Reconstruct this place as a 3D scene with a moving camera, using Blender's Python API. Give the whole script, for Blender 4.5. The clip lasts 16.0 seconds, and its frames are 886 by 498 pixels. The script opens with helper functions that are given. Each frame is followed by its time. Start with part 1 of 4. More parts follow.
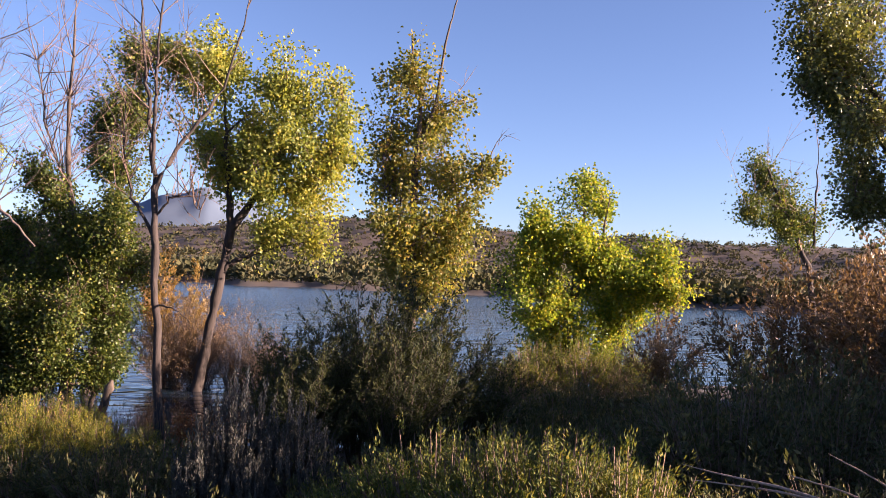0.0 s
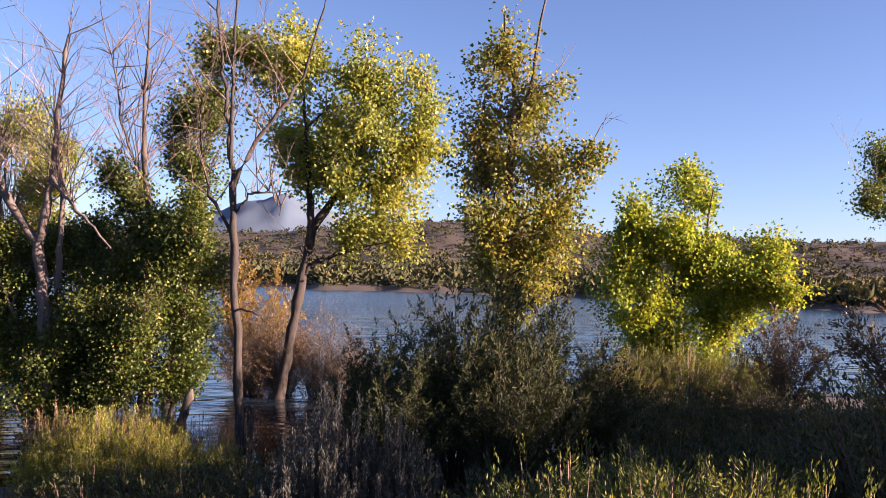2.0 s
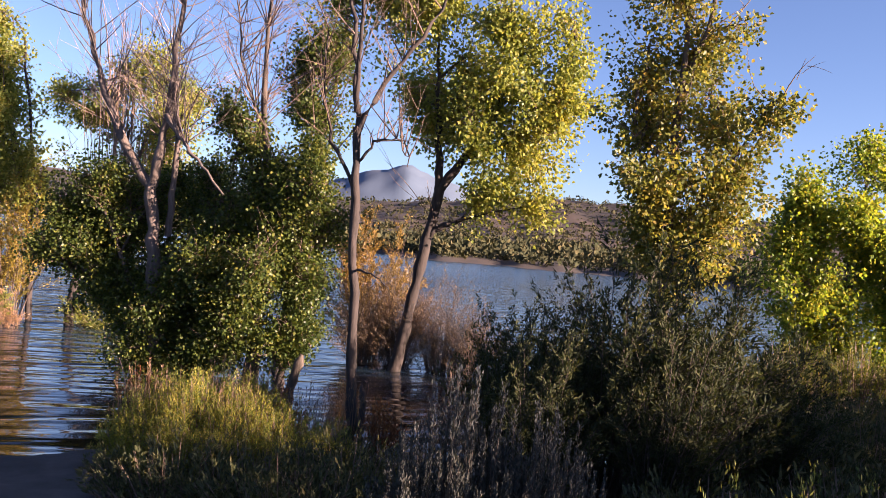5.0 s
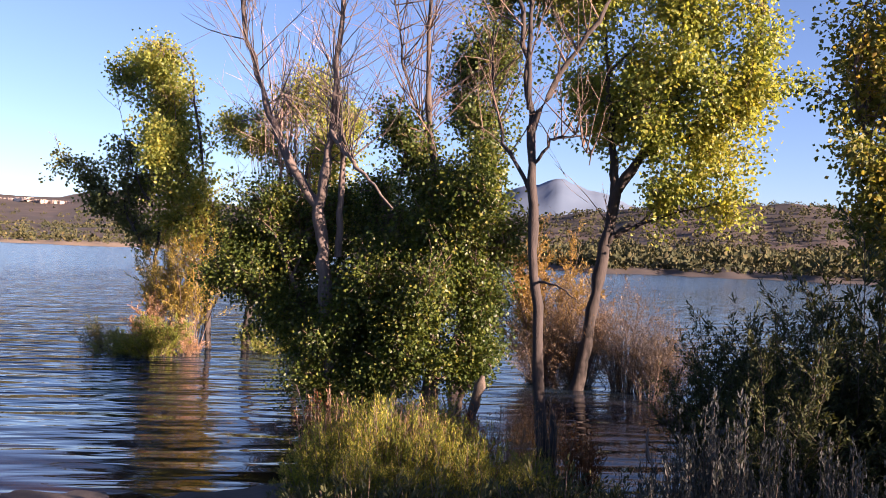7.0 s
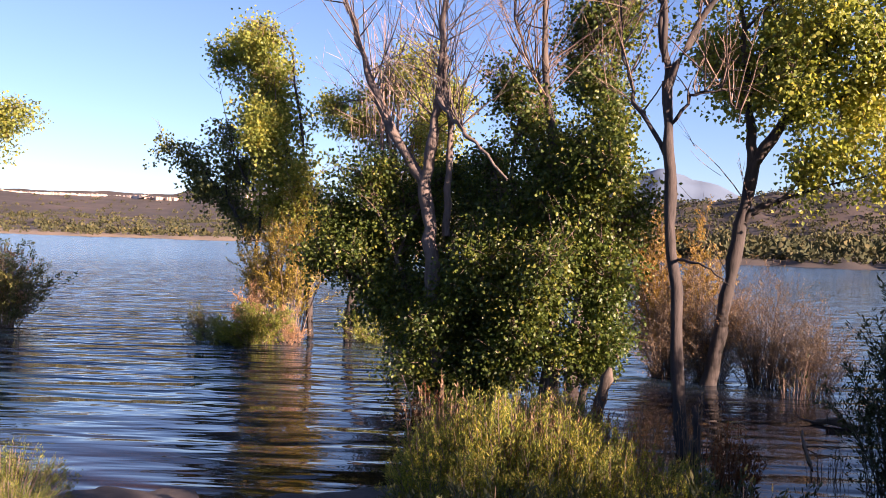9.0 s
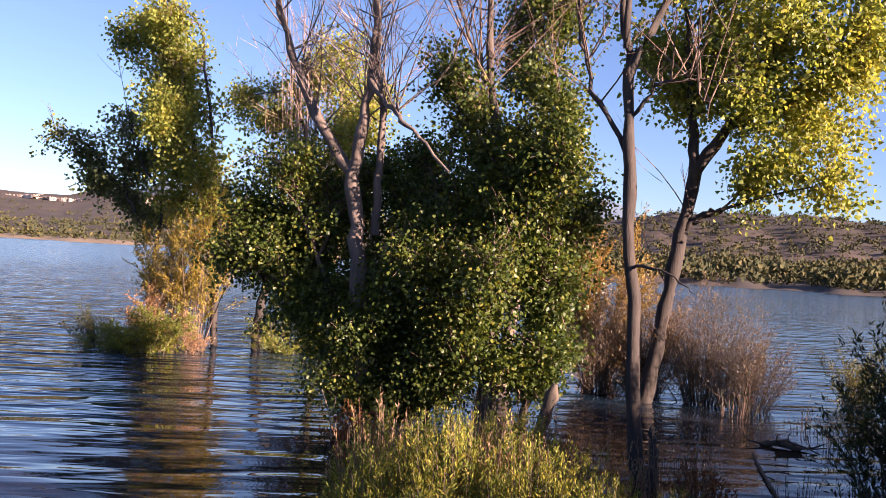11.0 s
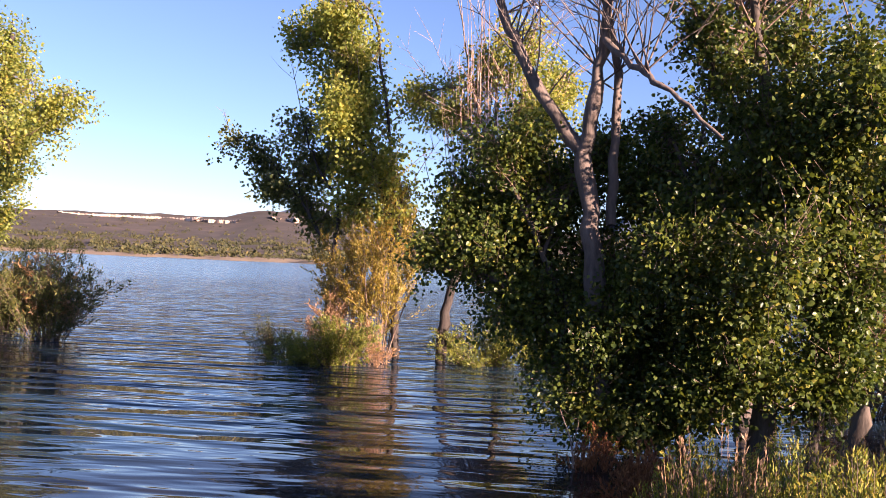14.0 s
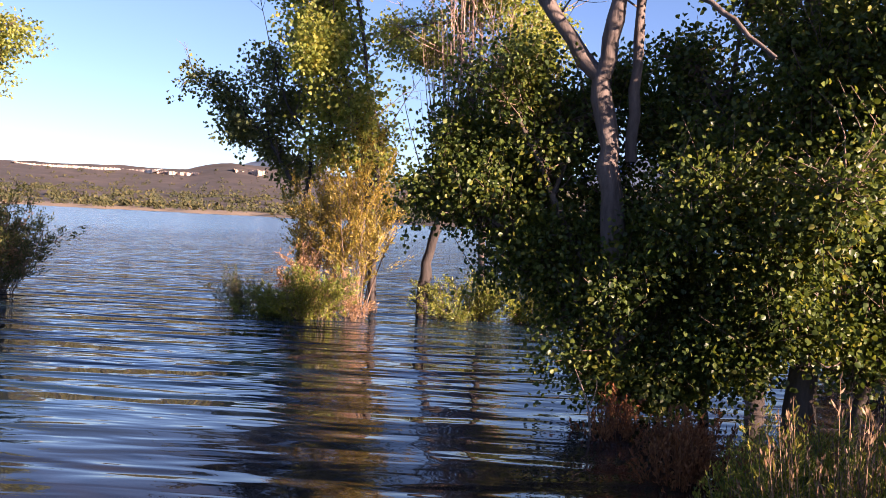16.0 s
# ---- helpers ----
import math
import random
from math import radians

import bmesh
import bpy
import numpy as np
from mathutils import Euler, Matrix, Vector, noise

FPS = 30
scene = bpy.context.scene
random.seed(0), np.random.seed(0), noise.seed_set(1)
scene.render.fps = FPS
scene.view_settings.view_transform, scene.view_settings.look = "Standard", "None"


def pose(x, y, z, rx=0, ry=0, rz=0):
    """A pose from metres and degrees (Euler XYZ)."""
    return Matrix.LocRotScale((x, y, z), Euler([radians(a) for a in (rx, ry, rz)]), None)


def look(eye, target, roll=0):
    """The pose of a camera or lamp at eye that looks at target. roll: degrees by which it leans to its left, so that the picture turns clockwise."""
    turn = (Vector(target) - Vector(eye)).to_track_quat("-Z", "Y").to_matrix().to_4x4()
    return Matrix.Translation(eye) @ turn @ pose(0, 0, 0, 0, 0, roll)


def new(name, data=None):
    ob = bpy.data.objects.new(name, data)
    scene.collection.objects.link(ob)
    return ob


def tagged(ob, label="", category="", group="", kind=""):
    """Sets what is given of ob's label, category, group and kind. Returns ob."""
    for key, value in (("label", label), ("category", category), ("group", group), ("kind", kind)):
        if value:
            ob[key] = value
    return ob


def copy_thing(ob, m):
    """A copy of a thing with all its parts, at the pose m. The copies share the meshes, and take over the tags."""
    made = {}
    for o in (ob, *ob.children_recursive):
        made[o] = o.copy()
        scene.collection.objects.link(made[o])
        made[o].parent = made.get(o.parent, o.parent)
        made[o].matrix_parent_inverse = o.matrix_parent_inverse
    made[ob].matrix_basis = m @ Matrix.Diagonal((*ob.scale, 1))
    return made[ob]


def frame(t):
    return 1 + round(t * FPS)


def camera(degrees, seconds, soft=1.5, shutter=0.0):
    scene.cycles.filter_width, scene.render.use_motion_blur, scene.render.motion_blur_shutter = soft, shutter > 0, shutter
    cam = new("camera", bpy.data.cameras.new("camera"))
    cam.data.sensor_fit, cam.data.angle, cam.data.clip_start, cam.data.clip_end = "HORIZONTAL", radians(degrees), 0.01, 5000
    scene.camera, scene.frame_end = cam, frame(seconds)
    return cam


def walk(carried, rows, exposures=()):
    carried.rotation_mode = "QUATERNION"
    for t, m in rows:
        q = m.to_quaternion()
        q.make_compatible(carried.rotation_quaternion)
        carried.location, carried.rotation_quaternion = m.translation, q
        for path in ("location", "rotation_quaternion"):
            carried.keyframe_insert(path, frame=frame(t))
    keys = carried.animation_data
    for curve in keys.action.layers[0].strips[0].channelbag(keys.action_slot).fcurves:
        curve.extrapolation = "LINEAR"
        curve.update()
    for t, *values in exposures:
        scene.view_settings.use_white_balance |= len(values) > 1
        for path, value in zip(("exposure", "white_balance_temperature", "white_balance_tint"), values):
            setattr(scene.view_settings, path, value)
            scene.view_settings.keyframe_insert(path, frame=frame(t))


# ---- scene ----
cam = camera(55.7, 16.0, soft=0.7)
METRES, EYE, TILT, LEAN, TURN = 9.0, 2.65, 2.0, -2.65, 0.0
ROWS = [
    (0.0, 0.0, 0.0, 0.0, -0.0, 0.0, -0.0),
    (0.5, -0.0105, 0.0264, -0.0047, 0.68, -0.1, -1.9),
    (1.0, -0.0224, 0.0639, -0.0061, 2.4, -0.54, -0.41),
    (1.5, -0.0348, 0.0941, -0.0076, 3.19, -0.81, 0.69),
    (2.0, -0.0409, 0.1264, -0.0096, 5.07, 0.22, 0.79),
    (2.5, -0.051, 0.1522, -0.0148, 11.59, -0.68, 0.75),
    (3.0, -0.0551, 0.183, -0.0202, 11.6, -2.3, -2.92),
    (3.5, -0.0607, 0.2187, -0.0221, 11.48, -1.93, -2.9),
    (6.0, -0.1294, 0.3455, -0.0348, 19.28, -0.7, -0.21),
    (6.5, -0.1458, 0.3693, -0.0379, 24.87, -0.62, 0.91),
    (7.0, -0.1638, 0.3887, -0.041, 23.67, -0.58, 0.93),
    (7.5, -0.1807, 0.4083, -0.0458, 26.46, 1.31, 0.12),
    (8.0, -0.2008, 0.4326, -0.0511, 31.07, -0.54, 1.04),
    (10.5, -0.2955, 0.5616, -0.0758, 26.67, -0.78, 1.23),
    (11.0, -0.3212, 0.5779, -0.0776, 24.14, -0.22, -0.19),
    (11.5, -0.3496, 0.5961, -0.0819, 30.75, 0.91, -0.18),
    (12.0, -0.3812, 0.6095, -0.0857, 32.78, 0.7, 0.28),
    (12.5, -0.409, 0.6244, -0.0895, 33.41, 0.77, 0.19),
    (13.0, -0.4389, 0.643, -0.0928, 33.85, 1.58, 0.69),
    (13.5, -0.4705, 0.6553, -0.096, 32.38, 1.51, 1.19),
    (14.0, -0.4941, 0.6743, -0.1006, 33.66, 0.81, 0.83),
    (14.5, -0.5186, 0.6967, -0.1017, 34.69, 0.25, 1.42),
    (15.0, -0.5422, 0.7121, -0.1049, 31.02, -2.56, 0.67),
    (15.5, -0.5616, 0.7335, -0.1059, 31.11, -1.72, 0.85),
    (16.0, -0.5816, 0.7486, -0.1138, 31.24, -2.31, 0.42),
]
walk(cam, [(t, pose(0, 0, EYE, TILT, LEAN, TURN) @ pose(METRES * x, METRES * y, METRES * z, 90 + pitch, roll, yaw)) for t, x, y, z, yaw, pitch, roll in ROWS],
     exposures=[(0.0, 2.3, 6750, 36), (14.5, 2.32, 6750, 36), (15.0, 2.46, 6750, 36), (15.6, 2.34, 6750, 36)])

# ---------------------------------------------------------------- light
SUN_AZ, SUN_EL = 98.5, 12.0          # degrees to the right of ahead, and up
sun_dir = Vector((math.sin(radians(SUN_AZ)) * math.cos(radians(SUN_EL)), math.cos(radians(SUN_AZ)) * math.cos(radians(SUN_EL)), math.sin(radians(SUN_EL))))
world = bpy.data.worlds.new("sky")
scene.world = world
world.use_nodes = True
wn = world.node_tree
sky = wn.nodes.new("ShaderNodeTexSky")
sky.sky_type, sky.sun_disc = "NISHITA", False
sky.sun_elevation, sky.sun_rotation = radians(SUN_EL), radians(SUN_AZ)
sky.air_density, sky.dust_density, sky.ozone_density = 1.0, 2.0, 3.3
sky.altitude = 1900
wn.links.new(sky.outputs["Color"], wn.nodes["Background"].inputs["Color"])
wn.nodes["Background"].inputs["Strength"].default_value = 0.051
lamp = bpy.data.lights.new("sun", "SUN")
lamp.energy, lamp.angle, lamp.color = 5.0, radians(0.5), (1.0, 0.83, 0.6)
sun_ob = new("sun", lamp)
sun_ob.matrix_basis = look(sun_dir * 60, (0, 0, 0))

# ---------------------------------------------------------------- materials


def material(name):
    m = bpy.data.materials.new(name)
    m.use_nodes = True
    nt = m.node_tree
    return m, nt, nt.nodes["Principled BSDF"]


def ramp(nt, fac, stops):
    r = nt.nodes.new("ShaderNodeValToRGB")
    e = r.color_ramp.elements
    while len(e) < len(stops):
        e.new(0.5)
    for el, (p, c) in zip(e, stops):
        el.position, el.color = p, (*c, 1)
    nt.links.new(fac, r.inputs[0])
    return r.outputs[0]


def noise_fac(nt, scale, detail=4, rough=0.55, stretch=None):
    co = nt.nodes.new("ShaderNodeNewGeometry").outputs["Position"]
    if stretch:
        mp = nt.nodes.new("ShaderNodeMapping")
        mp.inputs["Scale"].default_value = stretch
        nt.links.new(co, mp.inputs[0])
        co = mp.outputs[0]
    n = nt.nodes.new("ShaderNodeTexNoise")
    n.inputs["Scale"].default_value, n.inputs["Detail"].default_value, n.inputs["Roughness"].default_value = scale, detail, rough
    nt.links.new(co, n.inputs["Vector"])
    return n.outputs["Fac"]


def mixed(nt, fac, a, b, blend="MIX"):
    mx = nt.nodes.new("ShaderNodeMix")
    mx.data_type, mx.blend_type = "RGBA", blend
    for sock, v in ((mx.inputs[0], fac), (mx.inputs[6], a), (mx.inputs[7], b)):
        if isinstance(v, (int, float)):
            sock.default_value = v
        elif isinstance(v, tuple):
            sock.default_value = (*v, 1)
        else:
            nt.links.new(v, sock)
    return mx.outputs[2]


def bump(nt, bsdf, height, strength, distance):
    b = nt.nodes.new("ShaderNodeBump")
    b.inputs["Strength"].default_value, b.inputs["Distance"].default_value = strength, distance
    nt.links.new(height, b.inputs["Height"])
    nt.links.new(b.outputs[0], bsdf.inputs["Normal"])


def leaf_material(name, stops, patch=(0.85, 1.0), through_light=0.56, rough=0.4, scale=0.9):
    """Thin leaves: colour varies from leaf to leaf and in patches over the crown, and light shines through."""
    m, nt, b = material(name)
    geo = nt.nodes.new("ShaderNodeNewGeometry")
    col = ramp(nt, geo.outputs["Random Per Island"], stops)
    col = mixed(nt, 1.0, col, ramp(nt, noise_fac(nt, scale, 2), [(0.35, (patch[0],) * 3), (0.65, (patch[1] * 1.15, patch[1], patch[1] * 0.8))]), "MULTIPLY")
    nt.links.new(col, b.inputs["Base Color"])
    b.inputs["Roughness"].default_value = rough
    b.inputs["Specular IOR Level"].default_value = 0.35
    tr = nt.nodes.new("ShaderNodeBsdfTranslucent")
    nt.links.new(mixed(nt, 1.0, col, (1.25, 1.15, 0.6), "MULTIPLY"), tr.inputs["Color"])
    mx = nt.nodes.new("ShaderNodeMixShader")
    mx.inputs[0].default_value = through_light
    nt.links.new(b.outputs[0], mx.inputs[1])
    nt.links.new(tr.outputs[0], mx.inputs[2])
    nt.links.new(mx.outputs[0], nt.nodes["Material Output"].inputs["Surface"])
    return m


def bark_material(name, dark, light, scale=14.0):
    m, nt, b = material(name)
    n1 = noise_fac(nt, scale, 6, 0.65, (1, 1, 0.22))
    n2 = noise_fac(nt, 1.7, 3)
    col = mixed(nt, n2, ramp(nt, n1, [(0.3, dark), (0.7, light)]), ramp(nt, n1, [(0.3, tuple(c * 0.7 for c in dark)), (0.75, tuple(c * 0.85 for c in light))]))
    nt.links.new(col, b.inputs["Base Color"])
    b.inputs["Roughness"].default_value = 0.9
    bump(nt, b, n1, 0.8, 0.02)
    return m


COTTON = leaf_material("cottonwood_leaf", [(0.0, (0.10, 0.18, 0.028)), (0.5, (0.18, 0.275, 0.04)), (0.8, (0.29, 0.345, 0.05)), (1.0, (0.46, 0.43, 0.065))])
COTTON_PALE = leaf_material("pale_leaf", [(0.0, (0.15, 0.21, 0.055)), (0.5, (0.25, 0.315, 0.085)), (0.85, (0.34, 0.375, 0.10)), (1.0, (0.45, 0.42, 0.12))])
COTTON_DARK = leaf_material("green_leaf", [(0.0, (0.036, 0.066, 0.02)), (0.5, (0.075, 0.118, 0.027)), (0.85, (0.125, 0.17, 0.038)), (1.0, (0.24, 0.245, 0.06))], through_light=0.45)
COTTON_GREY = leaf_material("grey_green_leaf", [(0.0, (0.075, 0.105, 0.045)), (0.6, (0.13, 0.165, 0.062)), (1.0, (0.22, 0.245, 0.085))], through_light=0.35)
COTTON_GOLD = leaf_material("turning_leaf", [(0.0, (0.085, 0.12, 0.035)), (0.45, (0.17, 0.205, 0.055)), (0.85, (0.26, 0.255, 0.07)), (1.0, (0.36, 0.28, 0.10))])
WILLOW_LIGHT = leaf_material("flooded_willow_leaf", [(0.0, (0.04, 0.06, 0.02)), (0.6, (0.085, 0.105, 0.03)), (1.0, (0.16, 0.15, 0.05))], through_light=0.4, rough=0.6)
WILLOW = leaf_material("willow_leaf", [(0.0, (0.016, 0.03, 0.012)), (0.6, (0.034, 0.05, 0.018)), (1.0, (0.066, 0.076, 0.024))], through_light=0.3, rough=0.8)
TAMARISK = leaf_material("tamarisk_spray", [(0.0, (0.17, 0.13, 0.035)), (0.5, (0.28, 0.20, 0.055)), (1.0, (0.37, 0.26, 0.11))], through_light=0.4)
TAMARISK_PINK = leaf_material("tamarisk_bloom", [(0.0, (0.22, 0.15, 0.06)), (0.5, (0.36, 0.22, 0.13)), (1.0, (0.45, 0.28, 0.20))], through_light=0.35)
RABBIT_GOLD = leaf_material("rabbitbrush_bloom", [(0.0, (0.065, 0.10, 0.02)), (0.45, (0.17, 0.21, 0.034)), (0.8, (0.31, 0.315, 0.05)), (1.0, (0.42, 0.35, 0.10))], through_light=0.35, rough=0.7, scale=2.5)
TAMARISK_YELLOW = leaf_material("tamarisk_yellow", [(0.0, (0.16, 0.15, 0.03)), (0.5, (0.28, 0.23, 0.045)), (1.0, (0.40, 0.30, 0.08))], through_light=0.4)
TAMARISK_BROWN = leaf_material("tamarisk_brown", [(0.0, (0.085, 0.06, 0.04)), (0.5, (0.15, 0.105, 0.068)), (1.0, (0.23, 0.16, 0.10))], through_light=0.35)
TAMARISK_GREEN = leaf_material("tamarisk_green", [(0.0, (0.09, 0.13, 0.025)), (0.6, (0.18, 0.22, 0.038)), (1.0, (0.30, 0.30, 0.06))], through_light=0.35)
SAGE = leaf_material("sage_leaf", [(0.0, (0.034, 0.043, 0.048)), (0.6, (0.056, 0.069, 0.076)), (1.0, (0.09, 0.103, 0.106))], through_light=0.2, rough=0.8)
RABBIT = leaf_material("rabbitbrush_leaf", [(0.0, (0.05, 0.085, 0.02)), (0.55, (0.11, 0.145, 0.032)), (0.85, (0.19, 0.20, 0.045)), (1.0, (0.30, 0.27, 0.07))], through_light=0.35, rough=0.7, scale=2.5)
RABBIT_GREY = leaf_material("brush_leaf", [(0.0, (0.035, 0.05, 0.024)), (0.6, (0.07, 0.085, 0.038)), (1.0, (0.14, 0.135, 0.062))], through_light=0.3, rough=0.7, scale=2.0)
STRAW = leaf_material("straw_blade", [(0.0, (0.17, 0.11, 0.08)), (0.6, (0.28, 0.19, 0.14)), (1.0, (0.40, 0.29, 0.21))], through_light=0.3, rough=0.7)
RUST = leaf_material("rust_stalk", [(0.0, (0.13, 0.05, 0.025)), (0.6, (0.25, 0.10, 0.045)), (1.0, (0.36, 0.17, 0.08))], through_light=0.25, rough=0.8)
SCRUB = leaf_material("scrub_leaf", [(0.0, (0.028, 0.036, 0.017)), (0.6, (0.05, 0.057, 0.025)), (1.0, (0.09, 0.083, 0.04))], through_light=0.1, rough=0.9, scale=0.02)
BARK = bark_material("grey_bark", (0.02, 0.016, 0.015), (0.066, 0.051, 0.046))
BARK_DEAD = bark_material("weathered_dead_wood", (0.075, 0.057, 0.05), (0.20, 0.155, 0.135))
BARK_DARK = bark_material("dark_bark", (0.04, 0.031, 0.026), (0.12, 0.092, 0.075))
TWIG = bark_material("twig_bark", (0.10, 0.06, 0.045), (0.24, 0.17, 0.13), 30)
TWIG_PALE = bark_material("pale_twig", (0.30, 0.19, 0.14), (0.50, 0.36, 0.28), 30)


def ground_material():
    m, nt, b = material("shore_ground")
    pos = nt.nodes.new("ShaderNodeNewGeometry")
    near = ramp(nt, noise_fac(nt, 1.3, 8, 0.65), [(0.3, (0.032, 0.027, 0.026)), (0.5, (0.06, 0.05, 0.048)), (0.7, (0.11, 0.09, 0.082))])
    far = ramp(nt, noise_fac(nt, 0.018, 8, 0.7), [(0.35, (0.025, 0.02, 0.015)), (0.5, (0.045, 0.033, 0.027)), (0.68, (0.085, 0.058, 0.046))])
    ln = nt.nodes.new("ShaderNodeVectorMath")
    ln.operation = "LENGTH"
    nt.links.new(pos.outputs["Position"], ln.inputs[0])
    mr = nt.nodes.new("ShaderNodeMapRange")
    mr.inputs["From Min"].default_value, mr.inputs["From Max"].default_value = 40, 110
    nt.links.new(ln.outputs["Value"], mr.inputs["Value"])
    beach = nt.nodes.new("ShaderNodeMapRange")
    beach.inputs["From Min"].default_value, beach.inputs["From Max"].default_value = 1.5, 0.9
    psep = nt.nodes.new("ShaderNodeSeparateXYZ")
    nt.links.new(pos.outputs["Position"], psep.inputs[0])
    nt.links.new(psep.outputs["Z"], beach.inputs["Value"])
    side = nt.nodes.new("ShaderNodeMapRange")
    side.inputs["From Min"].default_value, side.inputs["From Max"].default_value = -150, -190
    nt.links.new(psep.outputs["X"], side.inputs["Value"])
    sand = nt.nodes.new("ShaderNodeMath")
    sand.operation = "MULTIPLY"
    nt.links.new(beach.outputs[0], sand.inputs[0])
    nt.links.new(side.outputs[0], sand.inputs[1])
    far = mixed(nt, sand.outputs[0], far, (0.24, 0.175, 0.11))
    col = mixed(nt, mr.outputs[0], near, far)
    sep = nt.nodes.new("ShaderNodeSeparateXYZ")
    nt.links.new(pos.outputs["Normal"], sep.inputs[0])
    steep = nt.nodes.new("ShaderNodeMapRange")
    steep.inputs["From Min"].default_value, steep.inputs["From Max"].default_value = 0.86, 0.74
    nt.links.new(sep.outputs["Z"], steep.inputs["Value"])
    rock = ramp(nt, noise_fac(nt, 0.05, 6, 0.7, (1, 1, 6)), [(0.35, (0.28, 0.19, 0.14)), (0.7, (0.54, 0.39, 0.29))])
    col = mixed(nt, steep.outputs[0], col, rock)
    nt.links.new(col, b.inputs["Base Color"])
    b.inputs["Roughness"].default_value = 0.95
    bump(nt, b, noise_fac(nt, 9, 8, 0.7), 0.6, 0.04)
    return m


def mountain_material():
    m, nt, b = material("haze_tinted_mountain")
    # air haze is painted into the rock as a low-contrast blue-grey
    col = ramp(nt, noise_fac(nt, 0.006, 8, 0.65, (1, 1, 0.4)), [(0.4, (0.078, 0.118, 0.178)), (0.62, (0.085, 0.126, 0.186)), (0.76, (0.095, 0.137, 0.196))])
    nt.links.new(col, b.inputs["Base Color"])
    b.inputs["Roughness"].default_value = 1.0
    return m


def water_material():
    m, nt, b = material("lake_water")
    murk = ramp(nt, noise_fac(nt, 0.15, 3), [(0.3, (0.009, 0.026, 0.046)), (0.7, (0.013, 0.032, 0.053))])
    silt = ramp(nt, noise_fac(nt, 0.8, 5), [(0.3, (0.022, 0.012, 0.007)), (0.7, (0.045, 0.024, 0.013))])
    b.inputs["Roughness"].default_value, b.inputs["IOR"].default_value = 0.03, 1.33
    co = nt.nodes.new("ShaderNodeNewGeometry").outputs["Position"]
    mp = nt.nodes.new("ShaderNodeMapping")
    mp.vector_type = "TEXTURE"
    mp.inputs["Rotation"].default_value = (0, 0, radians(29))
    mp.inputs["Scale"].default_value = (4.2, 1.0, 1.0)
    nt.links.new(co, mp.inputs[0])
    total = None
    for scale, detail, weight in ((2.5, 0.7, 1.05), (6.0, 1.2, 0.2), (0.5, 1.0, 0.6)):
        n = nt.nodes.new("ShaderNodeTexNoise")
        n.inputs["Scale"].default_value, n.inputs["Detail"].default_value, n.inputs["Distortion"].default_value = scale, detail, 0.4
        nt.links.new(mp.outputs[0], n.inputs["Vector"])
        mul = nt.nodes.new("ShaderNodeMath")
        mul.operation = "MULTIPLY_ADD"
        mul.inputs[1].default_value = weight
        nt.links.new(n.outputs["Fac"], mul.inputs[0])
        if total is not None:
            nt.links.new(total, mul.inputs[2])
        else:
            mul.inputs[2].default_value = 0
        total = mul.outputs[0]
    ln = nt.nodes.new("ShaderNodeVectorMath")
    ln.operation = "LENGTH"
    nt.links.new(co, ln.inputs[0])
    for lo, hi, socket in ((1.0, 0.3, None), (0.03, 0.16, b.inputs["Roughness"])):
        mr = nt.nodes.new("ShaderNodeMapRange")
        for key, v in (("From Min", 18), ("From Max", 90), ("To Min", lo), ("To Max", hi)):
            mr.inputs[key].default_value = v
        nt.links.new(ln.outputs["Value"], mr.inputs["Value"])
        if socket:
            nt.links.new(mr.outputs[0], socket)
        else:
            calm = mr.outputs[0]
    # the ripples die down in the lee of the flooded trees
    xyz = nt.nodes.new("ShaderNodeSeparateXYZ")
    nt.links.new(co, xyz.inputs[0])
    lee = nt.nodes.new("ShaderNodeMapRange")
    for key, v in (("From Min", -14.0), ("From Max", -9.0), ("To Min", 1.0), ("To Max", 0.3)):
        lee.inputs[key].default_value = v
    nt.links.new(xyz.outputs["X"], lee.inputs["Value"])
    shallow = nt.nodes.new("ShaderNodeMapRange")
    dist = nt.nodes.new("ShaderNodeVectorMath")
    dist.operation = "DISTANCE"
    dist.inputs[1].default_value = (3.0, 6.0, 0.0)
    nt.links.new(co, dist.inputs[0])
    nt.links.new(dist.outputs["Value"], shallow.inputs["Value"])
    for key, v in (("From Min", 15.0), ("From Max", 11.0)):
        shallow.inputs[key].default_value = v
    nt.links.new(mixed(nt, shallow.outputs[0], murk, silt), b.inputs["Base Color"])
    both = nt.nodes.new("ShaderNodeMath")
    both.operation = "MULTIPLY"
    nt.links.new(calm, both.inputs[0])
    nt.links.new(lee.outputs[0], both.inputs[1])
    calm = both.outputs[0]
    bp = nt.nodes.new("ShaderNodeBump")
    bp.inputs["Distance"].default_value = 0.17
    nt.links.new(calm, bp.inputs["Strength"])
    nt.links.new(total, bp.inputs["Height"])
    nt.links.new(bp.outputs[0], b.inputs["Normal"])
    return m


SANDSTONE = bark_material("sandstone", (0.42, 0.31, 0.24), (0.68, 0.54, 0.43), 0.12)
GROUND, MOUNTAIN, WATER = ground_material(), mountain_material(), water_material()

# ---------------------------------------------------------------- mesh tools
rng = np.random.default_rng(7)


